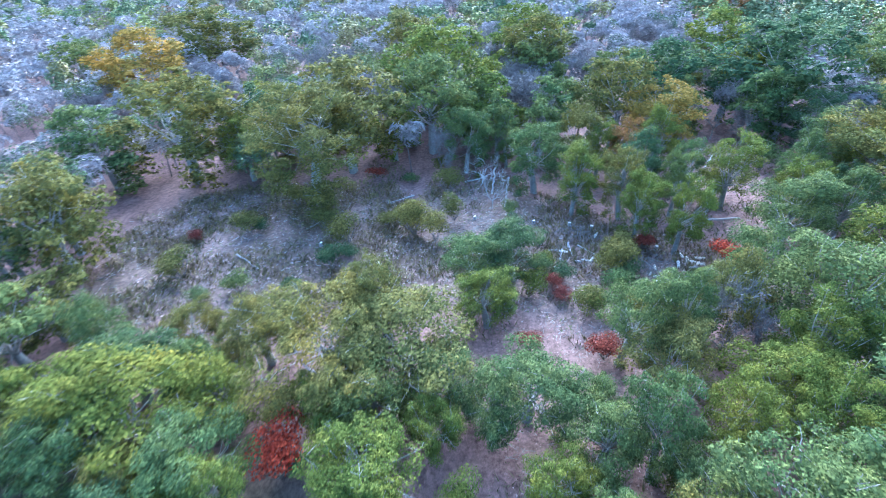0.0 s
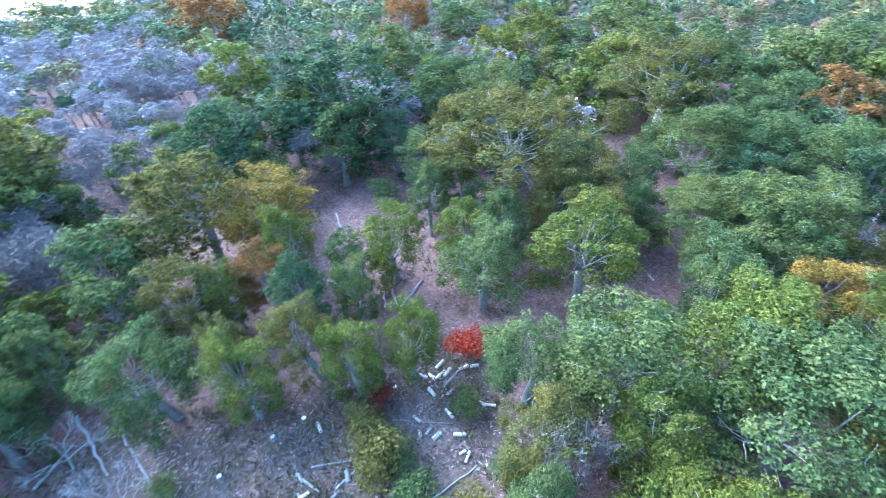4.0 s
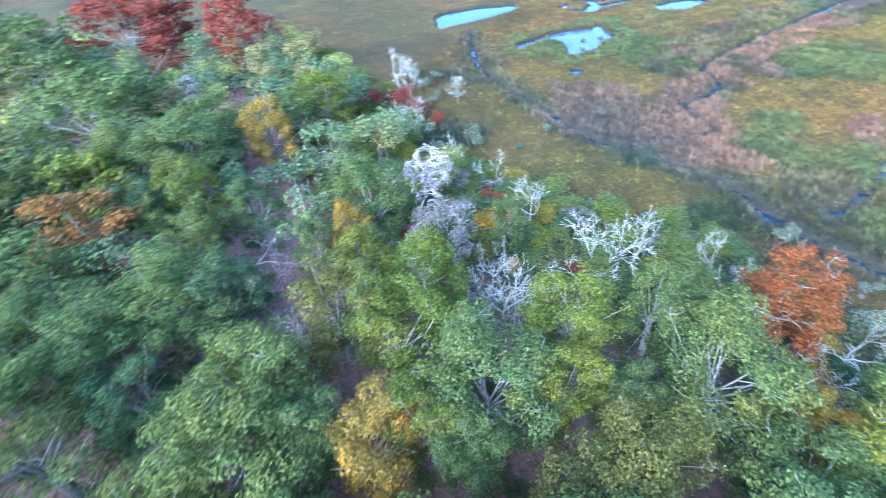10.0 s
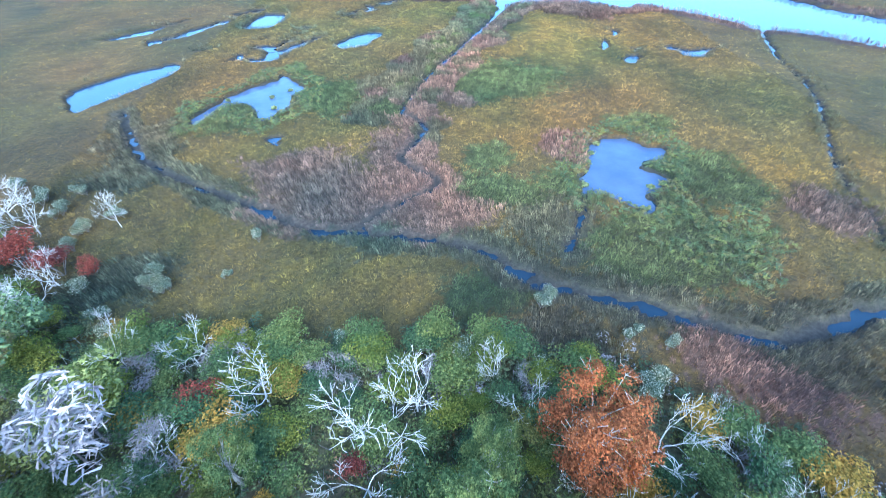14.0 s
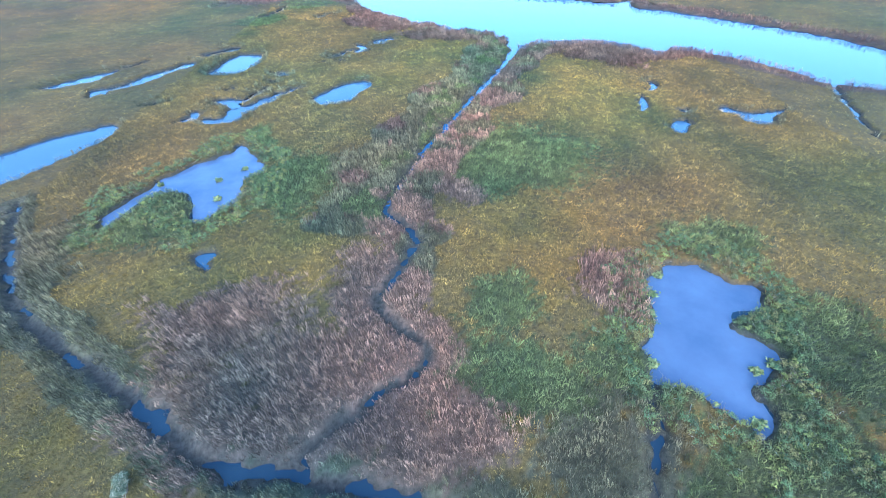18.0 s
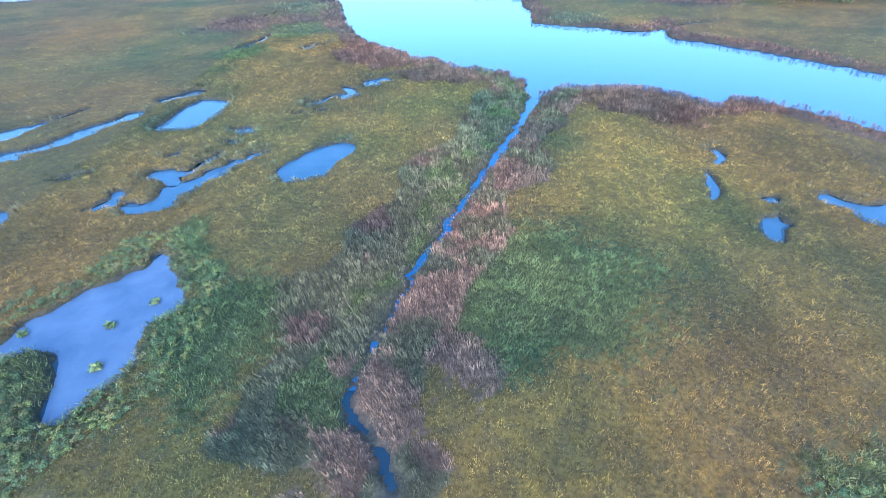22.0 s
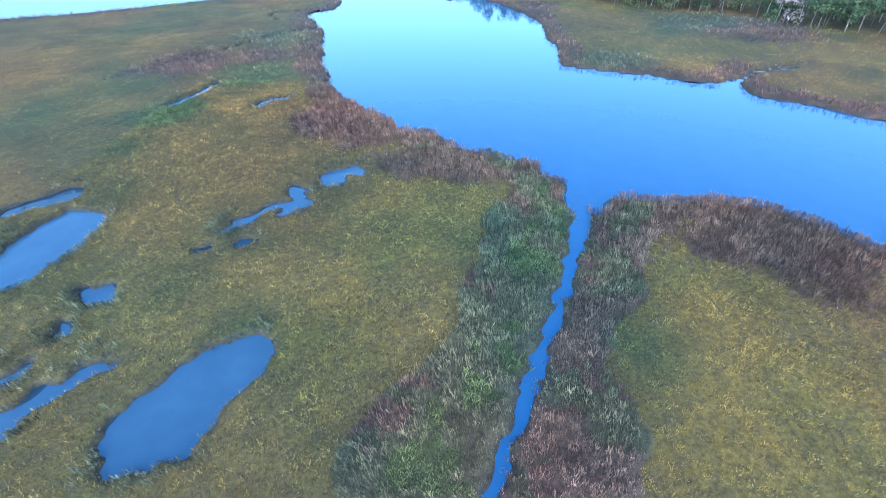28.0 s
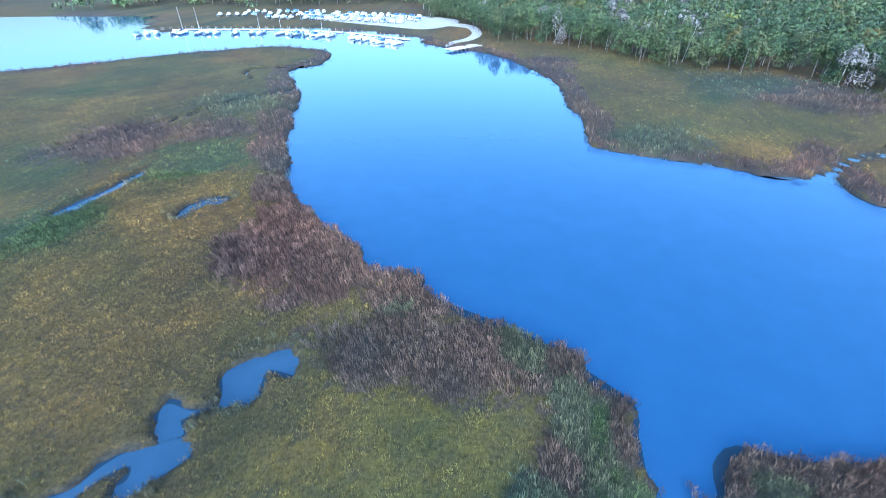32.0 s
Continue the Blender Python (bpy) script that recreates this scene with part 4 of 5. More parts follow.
stand("lime", [(32.5, 24.6, 2.8), (31.4, 34.3, 1.9), (28.3, 38.9, 1.9), (18.2, 46.9, 1.6), (23.6, 45.2, 2.0), (41.5, 39.8, 1.8), (45.9, 7.9, 1.4), (59.8, 55.2, 2.8), (77.2, 47.0, 3.6), (65.6, 34.2, 2.6), (75.0, 54.2, 2.9), (46.9, 78.7, 3.9), (1.8, 69.6, 5.0), (17.9, 34.4, 1.9), (20.6, 32.0, 1.8), (13.3, 39.4, 1.6), (3.1, 24.7, 2.3), (20.9, 17.6, 2.3), (27.6, 19.0, 1.7), (7.0, 28.1, 1.0)])
stand("lime", [(-4.5, 12.2, 2.2), (-1.2, 15.2, 1.5), (0.1, 11.6, 1.3), (5.1, 11.1, 1.8), (14.7, 13.1, 2.0), (18.9, 12.6, 2.2), (-18.0, 16.3, 2.8), (-24.9, 17.2, 1.8), (16.7, 85.6, 4.6), (26.0, -12.9, 1.1), (29.5, -2.1, 2.4), (40.1, -0.4, 2.4), (44.0, 0.6, 2.1), (28.5, 2.5, 1.5), (13.9, 1.0, 2.9), (10.5, 1.8, 2.1), (45.6, 10.5, 1.7), (27.8, 13.6, 2.3)])
stand("gold", [(35.8, 10.4, 2.5), (26.4, 50.7, 2.9), (-47.9, 80.8, 5.0), (23.2, 0.6, 1.3), (17.2, -1.4, 1.5), (47.1, -1.4, 1.7), (65.0, -10.2, 2.7)])
stand("olive", [(41.2, 34.9, 3.7), (38.6, 28.6, 2.6), (39.0, 25.2, 2.2), (22.6, 55.5, 3.2), (49.8, 32.7, 2.7), (60.4, 25.5, 3.9), (-14.1, 45.7, 3.8), (-10.8, 52.7, 5.0), (-17.9, 56.0, 2.9), (-3.9, 90.1, 4.6), (16.3, 78.2, 4.5), (15.7, 48.9, 2.4), (17.6, 37.8, 2.2), (11.4, 25.6, 1.2), (-0.6, 36.5, 1.4), (-2.9, 38.3, 1.4), (-9.4, 36.4, 1.4), (-17.5, 23.6, 1.9), (-12.8, 22.2, 2.4), (-8.2, 19.8, 3.2), (-2.5, 19.9, 3.0), (-30.0, 25.9, 2.3), (-33.3, 33.5, 3.2), (-30.0, 52.2, 4.4), (-45.5, 99.8, 5.0), (18.5, 22.4, 1.7), (15.0, 30.7, 1.4)])
stand("amber", [(20.3, 44.8, 2.0), (64.7, 8.5, 2.5), (85.6, 76.6, 3.1), (69.9, 117.5, 4.9)])
stand("dark", [(31.5, 63.3, 3.5), (46.0, 59.3, 5.0), (47.6, 15.5, 2.2), (5.8, 30.0, 1.8)])
stand("red", [(24.1, 29.6, 1.3), (-9.8, 14.1, 1.44)])
stand("wine", [(31.8, -10.6, 0.8), (46.3, -7.5, 0.8), (42.1, -14.9, 1.1), (67.4, -28.6, 1.4), (64.6, -31.5, 1.4), (60.0, -29.5, 1.4), (57.0, -29.3, 0.8), (62.0, -20.2, 0.9), (5.5, -1.1, 0.8), (110.6, -22.1, 5.0), (95.7, -31.2, 4.3)])
stand("orange", [(18.8, -9.9, 2.35)])

for x, y, r in [(59.6, 79.1, 5), (53.7, 83.6, 3.9), (38, 76.5, 4.6), (44, 99.5, 4.7), (45.1, 68.9, 3.2), (38.1, 68.1, 1.8), (36.8, 57.1, 2), (18.2, 20.1, 1.4), (13, 62.1, 3.6), (9.7, 96.6, 5), (-11.2, 65.2, 3.2), (-18.4, 87.5, 5), (13.7, 69, 3.4), (41.2, -5.5, 2.1)]:
    PLACED.append((x, y, r))
    for k in range(1 if r < 2.5 else 2 if r < 3.5 else 4):
        a, q = k * 1.7 + x, (0 if r < 2.5 else 0.5 * r)
        plant(pick.choice(BARES), x + q * math.cos(a), y + q * math.sin(a), min(r, 2.3), None, None, "leafless grey tree with a haze of fine twigs", "bare tree", "bare trees", "bare_tree")
for x, y, r in [(38, -15.1, 2.2), (31, -11.8, 2.4), (30.5, -9.2, 1.8), (35.6, -4.9, 2.6), (36.8, -1.9, 2), (13.9, -10.6, 2.4), (17, -6.4, 1.9), (13.8, -5.3, 1.8), (9.6, -12.3, 1), (10, -9.2, 1.6), (18.9, -8.5, 1.6), (58.1, -22.1, 2), (23.1, -16.1, 1.4), (58.3, -36.5, 1.6), (46.7, -5.5, 1.6), (70.5, -38.6, 2.4), (3.6, 0.6, 1.8), (57.4, -7.4, 2.2), (33.1, -2.4, 1.6), (-2.9, -6.7, 1.8), (64.5, -31, 1.8), (66, -35.8, 1.8), (55.1, 2.1, 3.4), (35, -3.3, 2.2), (44.6, 6.7, 2), (49.3, -19.1, 1.8), (43.9, -18.8, 1.7), (1.6, 55.8, 2), (5.5, 42.1, 1.6), (4.9, 47.6, 2), (37.4, -6.4, 1.7), (58.5, -24.0, 1.7), (11.6, -3.8, 1.7), (59.1, -27.8, 1.7), (28.2, -14.2, 1.5), (42, -11, 1.8), (51, -12.5, 1.9), (21.5, -13, 1.3), (8, -7, 1.5), (62, -15, 1.9)]:
    PLACED.append((x, y, r * 0.5))
    plant(pick.choice(SNAGS), x, y, r, None, None, "bleached dead tree with crooked bare limbs", "dead tree", "dead trees at the marsh edge", "dead_tree")

# ---- the rest of the wood ----
frs = np.random.RandomState(8)
BAY_SIDE = 205


OPENINGS = [(45.6, 46.0), (41.0, 48.0), (38.0, 43.5), (34.5, 48.0), (29.6, 47.3), (34.2, 42.8), (26.7, 47.5), (27.1, 43.3), (31.0, 39.5), (28.0, 37.5), (25.5, 35.5), (54.8, 29.2), (54.2, 23.7), (60.2, 22.0), (61.2, 30.8), (57.0, 11.5), (52.3, 11.6), (37.5, 19.4), (34.8, 17.8), (28.2, 21.5), (39.4, 58.4), (28.0, 10.2), (38.9, 8.0), (26.0, 3.6), (36.7, -1.2), (56.0, 19.8), (27.2, 26.8), (24.6, 28.6), (-7.5, 25.2), (-1.2, 25.8), (-13.5, 26.5)]


def wooded(x, y):
    """Where trees stand between those set one by one."""
    for a, b in OPENINGS:
        x = np.where(np.hypot(x - a, y - b) < 2.8, 1e4, x)
    ok = (upland(x, y) > 0.75) & (shore(x, y, CLEARING) > 1.0) & (y < np.where(x > 50, BAY_SIDE, 265)) & ~((x < 2) & (y < 9)) & ~((x < -35) & (y < 30)) & (y > x * -1.0 - 60)
    return ok & (vnoise(x, y, 0.09, 2, 90) < 0.74)


def scatter(step, near, far):
    x, y = sown(-190, 160, -45, 265, step)
    d = np.hypot(x - 15, y - 15)
    m = wooded(x, y) & (d >= near) & (d < far)
    return x[m], y[m]


HUES = ["green"] * 11 + ["dark"] * 5 + ["lime"] * 5 + ["olive"] * 3
fx, fy = scatter(3.7, 0, 62)
count = 0
for x, y in zip(fx, fy):
    core, front = -26 < x < 46 and 20 < y < 52, x < 22 and 8 < y <= 20
    r = frs.uniform(1.3, 2.0) if core or front else frs.uniform(1.6, 2.9)
    gap = min(math.hypot(x - a, y - b) - (0.86 if core else 0.58 if front else 0.65) * (r + c) for a, b, c in PLACED)
    if gap < 0 or count >= 190 or (y < -2 and x < 66):
        continue
    count += 1
    PLACED.append((x, y, r))
    hue = HUES[frs.randint(len(HUES))]
    if frs.rand() < 0.2 and y > 50:
        plant(pick.choice(BARES), x, y, r, None, None, "leafless grey tree with a haze of fine twigs", "bare tree", "bare trees", "bare_tree")
    else:
        plant(pick.choice(oaks_for(x, y, r)), x, y, r, hue, 3.6 + 0.75 * r if front else None, WORDS[hue] + " oak with a lobed autumn crown and pale boughs", "tree", "forest trees", "oak_tree")

# shrub thicket where the wood meets the marsh
SHRUBS = ["lime", "lime", "olive", "green", "green", "dark", "dark", "lime", "green", "green", "gold"]
sx, sy = sown(-6, 92, -45, 2, 2.0)
near_edge = sy - np.interp(sx, EDGE_X, EDGE_Y)
m = (near_edge > -1.5) & (near_edge < 15) & (vnoise(sx, sy, 0.3, 2, 95) < 0.7)
count = 0
for x, y in zip(sx[m], sy[m]):
    r = frs.uniform(0.8, 1.5)
    if any(math.hypot(x - a, y - b) < 0.55 * c for a, b, c in PLACED) or count > 230:
        continue
    count += 1
    hue = SHRUBS[frs.randint(len(SHRUBS))]
    plant(pick.choice(BUSHES), x, y, r, hue, r * frs.uniform(1.3, 1.9), WORDS[hue] + " shrub in the thicket at the marsh edge", "shrub", "thicket shrubs", "shrub")

# grey leafless brush among the thicket
for x, y, r in [(51, -14, 1.5), (47, -17.5, 1.4), (41.5, -18.5, 1.3), (53, -10, 1.5), (60, -13, 1.6), (65, -18, 1.6), (34, -17, 1.2), (44, -12, 1.5), (57, -17, 1.3), (70, -25, 1.5), (6, -5, 1.3), (2, -2.5, 1.5), (0, -4, 1.2), (4.5, 1.5, 1.4), (31.5, -18, 1.1), (20.5, -15.5, 1), (74, -32, 1.6), (27.5, -17, 0.9), (78, -35, 1.6), (62, -23.5, 1.4)]:
    plant(pick.choice(BARES), x, y, r, None, r * 1.5, "grey leafless bush at the marsh edge", "bare bush", "bare bushes", "bare_bush")

# low growth under the trees and in the clearing
ux, uy = sown(-30, 66, 8, 60, 5.5)
for x, y in zip(ux, uy):
    if frs.rand() < 0.5 and wooded(np.array([x]), np.array([y]))[0] or (frs.rand() < 0.22 and shore(np.array([x]), np.array([y]), CLEARING)[0] < 0):
        hue = ["green", "dark", "olive", "olive", "green", "wine"][frs.randint(6)]
        r = frs.uniform(0.6, 1.1)
        plant(pick.choice(BUSHES), x, y, r, hue, r * 1.5, WORDS[hue] + " low shrub among leaf litter", "shrub", "undergrowth", "shrub")

# saplings and bushes in the clearing
for hue, spots in (("olive", [(-11.7, 39.5, 1.3), (-2.8, 37.9, 1.5), (13.8, 30.2, 1.1), (15.8, 32.4, 1.1), (1.1, 45.8, 1.4), (1.3, 40.3, 1.3), (14.7, 24, 1.3), (-20, 40, 1.2), (-24, 33, 1.3), (-16, 45, 1.2)]), ("green", [(2.4, 33.6, 1.3), (8.4, 30.1, 0.9), (13.5, 25.1, 1.1), (13.8, 27.7, 1.1), (7.2, 40.4, 0.8), (17.7, 22.7, 1.4), (-18, 30.5, 1.0)]), ("dark", [(-10.3, 33.1, 1.1), (6.8, 33.4, 1.4), (9.9, 29.4, 0.8), (-5.3, 30.8, 0.7), (-13, 30, 0.9)]), ("wine", [(9.1, 28.5, 0.7), (10.9, 20.9, 1.1), (5.9, 22.3, 0.8), (18.1, 32.8, 0.8)]), ("lime", [(8.7, 30.9, 0.8), (-4.3, 25.6, 1.2), (11.1, 25.4, 1.0)])):
    for x, y, r in spots:
        plant(pick.choice(BUSHES), x, y, r, hue, r * 1.9, WORDS[hue] + " sapling among the felled wood of the clearing", "sapling", "clearing saplings", "sapling")

# white-tufted bushes along the marsh edge
for x, y, r in [(51, -27.8, 1.2), (50, -26.5, 1), (45.1, -28.4, 0.6), (18.3, -23.2, 1.2), (24.9, -18.5, 1.2), (23.7, -19.3, 1), (19.3, -16.5, 1), (12.1, -19.8, 0.8), (9.4, -18.5, 0.8), (12.9, -15, 1.4), (11.9, -15.4, 1.2), (23.3, -16.6, 0.8), (44.5, -19.9, 0.9), (51.5, -21.6, 1), (57.7, -27.5, 1.2), (43.6, -33.6, 0.8), (-8.8, -16.2, 1.1), (59.5, -38.5, 1), (73.4, -44.1, 1.2), (65.8, -39.1, 1.2), (61, -33, 1), (69, -42, 1.2), (54, -24, 0.9), (40, -20.5, 0.8), (34, -19.8, 0.9), (28, -19.6, 0.8), (-3, -13, 0.9), (62, -36, 1.1), (66, -43, 1)]:
    for k in range(3):
        a, q = frs.uniform(0, 6.28), r * (0.62 if k else 0.1)
        plant(pick.choice(BUSHES), x + q * math.cos(a), y + q * math.sin(a), r * frs.uniform(0.36, 0.52), "white", r * frs.uniform(0.8, 1.5), "groundsel bush covered in white seed tufts", "bush", "white bushes at the marsh edge", "groundsel_bush")

# woods farther off, too many to count
PALETTE = np.array([(0.112, 0.146, 0.058), (0.084, 0.118, 0.056), (0.184, 0.196, 0.050), (0.176, 0.156, 0.055), (0.128, 0.148, 0.066), (0.31, 0.28, 0.275), (0.27, 0.245, 0.24), (0.20, 0.115, 0.055)])
GREY = np.array([0, 0, 0, 0, 0, 0.5, 0.5, 0])
CHANCE = np.array([0.25, 0.18, 0.15, 0.16, 0.16, 0, 0, 0.03])


def far_wood(name, x, y, radius, tall, n_leaf, size, label, chance=CHANCE, trunk=0.12, narrow=1.0, stretch=1.0, tone=1.0):
    """One joined wood of small trees with many leaf sprays."""
    n = len(x)
    z = height(x, y)
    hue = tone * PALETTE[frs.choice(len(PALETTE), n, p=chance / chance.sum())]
    r = radius * (0.7 + 0.6 * frs.rand(n))
    t = tall * (0.8 + 0.4 * frs.rand(n))
    lob = frs.normal(0, 1, (n, 7, 3)) * np.array([0.40, 0.40, 0.26])
    pickl = frs.randint(0, 7, (n, n_leaf))
    c = np.take_along_axis(lob, np.repeat(pickl[:, :, None], 3, 2), 1)
    d = frs.normal(0, 1, (n, n_leaf, 3))
    d[:, :, 2] = np.abs(d[:, :, 2]) - 0.35
    d /= np.linalg.norm(d, axis=2, keepdims=True)
    p = (c + d * 0.40 * np.array([1, 1, 0.8])) * np.array([1, 1, stretch])
    p = p * np.stack([r, r, r], 1)[:, None] + np.stack([x, y, z + t - 0.75 * r * stretch], 1)[:, None]
    v, f = leaves(frs, p.reshape(-1, 3), d.reshape(-1, 3) + np.array([0, 0, 0.6]), size, narrow)
    col = np.repeat((hue[:, None] * (0.7 + 0.6 * frs.rand(n, n_leaf, 1))).reshape(-1, 3), 3, 0)
    segs = [((a, b, h - 0.3), (a + frs.normal(0, 0.5), b + frs.normal(0, 0.5), h + q * 0.8), trunk, trunk * 0.5) for a, b, h, q in zip(x, y, z, t)]
    tv, tf = tube(segs, 4)
    tf = np.vstack([tf[:, :3], tf[:, [0, 2, 3]]])
    tc = np.repeat(np.where(frs.rand(n, 1) < 0.18, [[0.24, 0.23, 0.22]], [[0.09, 0.08, 0.075]]), 8, 0)
    ob = mesh_object(name, np.vstack([v, tv]), np.vstack([f, tf + len(v)]), WOODS, None, np.vstack([col, tc]))
    return tagged(ob, label, "woods", kind="stuff")


WOODS = cover_material("autumn_woods", "cover", 0.7, 0.7, 0.0)
ax, ay = scatter(3.9, 0, 95)
free = np.array([min(math.hypot(x - a, y - b) - 0.7 * (2.2 + c) for a, b, c in PLACED) > 0 for x, y in zip(ax, ay)])
free &= np.hypot(ax - 15, ay - 15) > 40


def split_bare(x, y):
    """Leafless groups stand mostly in the north of the wood."""
    return frs.rand(len(x)) < np.where((y > 50) & (x < 62), 0.78, np.where(y < 15, 0.03, 0.14)) * (vnoise(x, y, 0.06, 2, 97) > 0.42)


ax, ay = ax[free], ay[free]
bare = split_bare(ax, ay)
far_wood("oak_woods", ax[~bare], ay[~bare], 2.7, 7.0, 1150, 0.235, "mixed oak woods in green, olive and yellow autumn tints", tone=0.8)
far_wood("bare_woods", ax[bare], ay[bare], 2.4, 6.5, 600, 0.8, "leafless grey trees among the oak woods", GREY, 0.09, 0.10)
ax, ay = scatter(5.4, 95, 290)
free = np.array([min(math.hypot(x - a, y - b) - 0.7 * (3.5 + c) for a, b, c in PLACED) > 0 for x, y in zip(ax, ay)])
ax, ay = ax[free], ay[free]
bare = split_bare(ax, ay)
far_wood("distant_woods", ax[~bare], ay[~bare], 3.9, 8.5, 430, 0.54, "distant oak woods fading into the mist")
far_wood("distant_bare_woods", ax[bare], ay[bare], 3.4, 8.0, 300, 1.3, "distant leafless grey woods", GREY, 0.1, 0.12)

# low thicket filling the wood's southern edge
tx, ty = sown(-6, 98, -46, 8, 1.35)
edge = ty - np.interp(tx, EDGE_X, EDGE_Y)
m = (edge > -2.0) & (edge < 17) & (vnoise(tx, ty, 0.3, 2, 195) < 0.95)
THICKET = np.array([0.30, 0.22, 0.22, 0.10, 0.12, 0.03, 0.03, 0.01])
# the low tone darkens this fill to act as shaded gaps between shrubs
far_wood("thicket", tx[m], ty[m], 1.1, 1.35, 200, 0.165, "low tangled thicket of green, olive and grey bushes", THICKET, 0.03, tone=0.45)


# low leafy bushes round the two silty ponds
ex, ey = sown(-14, 70, -84, -24, 0.55)
es = np.minimum(shore(ex, ey, BODIES[2][0]), shore(ex, ey, BODIES[3][0]))
reach = 1.5 + 5.5 * vnoise(ex, ey, 0.16, 3, 141)
lush = (es < reach) | (np.hypot((ex - 2) / 1.3, ey + 31) < 11 * vnoise(ex, ey, 0.14, 3, 143))
m = (es > 0.15) & lush & (vnoise(ex, ey, 0.5, 2, 140) > 0.36) & (water_edge(ex, ey) > 0.15) & (upland(ex, ey) < 0.2)
MARSHY = np.array([0.34, 0.24, 0.16, 0.2, 0.06, 0, 0, 0])
far_wood("pond_bushes", ex[m], ey[m], 0.36, 0.5, 90, 0.085, "low leafy green bushes round the marsh ponds", MARSHY, 0.012, tone=0.62)

# ---- felled wood in the clearing ----
def ground_at(x, y):
    return float(height(np.array([x]), np.array([y]))[0])


def log(x0, y0, x1, y1, r0, r1, name, label, category, group, lift=0.0, wood=LOGBARK):
    """A felled stem with pale sawn ends."""
    p, q = np.array([x0, y0, ground_at(x0, y0) + r0 * 0.8 + lift]), np.array([x1, y1, ground_at(x1, y1) + r1 * 0.8 + lift])
    n = max(2, int(np.linalg.norm(q - p) / 0.7) + 1)
    side = np.array([-(q - p)[1], (q - p)[0], 0]) / (np.linalg.norm(q - p) + 1e-6)
    pts = [p + (q - p) * k / n + side * (0 if k in (0, n) else frs.normal(0, 0.009 * np.linalg.norm(q - p))) for k in range(n + 1)]
    rad = [r0 + (r1 - r0) * k / n for k in range(n + 1)]
    th = np.arange(8) * math.pi / 4
    flank, top = side / (np.linalg.norm(side) + 1e-9), np.array([0, 0, 1.0])
    ring = flank[None] * np.cos(th)[:, None] + top[None] * np.sin(th)[:, None]
    v = np.vstack([c + ring * r for c, r in zip(pts, rad)])
    f = np.array([(k * 8 + j, k * 8 + (j + 1) % 8, k * 8 + 8 + (j + 1) % 8, k * 8 + 8 + j) for k in range(n) for j in range(8)])
    base = mesh_object(name, v - p, f, wood, smooth=True)
    base.location = p
    for c, r, d in ((p, r0, p - q), (q, r1, q - p)):
        d = d / np.linalg.norm(d)
        v, f = tube([(c - p - d * 0.01, c - p + d * 0.012, r * 0.97, r * 0.9), (c - p + d * 0.012, c - p + d * 0.013, r * 0.9, 0.004)], 8)
        mesh_object("sawn_end", v, f, CUTWOOD, base)
    return tagged(base, label, category, group)


for x, y in [(22.5, 31.1), (21.3, 31), (22.2, 30.3), (23.1, 29.5), (21.2, 27), (21.35, 26.6), (18.7, 27.3), (17.5, 29.5), (17.9, 29.1), (18.2, 30.2), (17.8, 26.6), (13.2, 31.8), (11.7, 34.2), (20.9, 29.3), (11, 33.3), (10.2, 33.6), (12, 31.7), (21.1, 31.6), (21.8, 30.6), (23.6, 28.9), (1.1, 34.8), (14.6, 35.3), (17.9, 28.5), (17.7, 26.2), (9.8, 30.9), (19.6, 28.6), (20.3, 30.4), (34.8, 21), (38.6, 20.2)]:
    a, l, r = frs.uniform(0, 3.14), frs.uniform(0.4, 0.85), frs.uniform(0.09, 0.15)
    log(x - math.cos(a) * l / 2, y - math.sin(a) * l / 2, x + math.cos(a) * l / 2, y + math.sin(a) * l / 2, r, r * 0.95, "log", "short sawn log of pale debarked wood on leaf litter", "log", "sawn logs", 0.0, CUTWOOD if frs.rand() < 0.6 else LOGBARK)
for x0, y0, x1, y1, r in [(17.3, 31.5, 19.1, 28.1, 0.07), (8.3, 48.7, 6.9, 42.1, 0.13), (7, 51.1, 5.9, 45.2, 0.12), (3.1, 48.5, 5.8, 49.2, 0.12), (21, 29.9, 22.7, 29.7, 0.12), (11.7, 34.3, 11.7, 32.6, 0.1), (12.3, 31.9, 13.7, 31.6, 0.09), (12.5, 34, 14, 32.2, 0.07), (25.6, 36.7, 29.4, 37.1, 0.14), (27.6, 39.3, 25.7, 37.1, 0.13), (27.2, 39.8, 25.1, 37.9, 0.13), (25.4, 44.4, 24.2, 38.6, 0.12), (20.7, 57, 19.2, 58.1, 0.1), (34.1, 51.4, 31.2, 47.8, 0.1), (57.4, 24.3, 58.9, 19.4, 0.13), (2, 34.8, 5.1, 32.9, 0.11), (2.8, 34.7, 4.9, 36.4, 0.1), (11, 33.7, 10.4, 32, 0.08), (-3, 46, -6, 44.5, 0.1), (-14, 40, -11.5, 42.5, 0.09), (14, 27, 17.5, 25.5, 0.08), (-20, 36, -17, 33.4, 0.09)]:
    log(x0, y0, x1, y1, r, r * 0.55, "fallen_trunk", "weathered grey fallen trunk lying on the forest floor", "fallen trunk", "fallen trunks", 0.02, LOGBARK if frs.rand() < 0.5 else PALE)
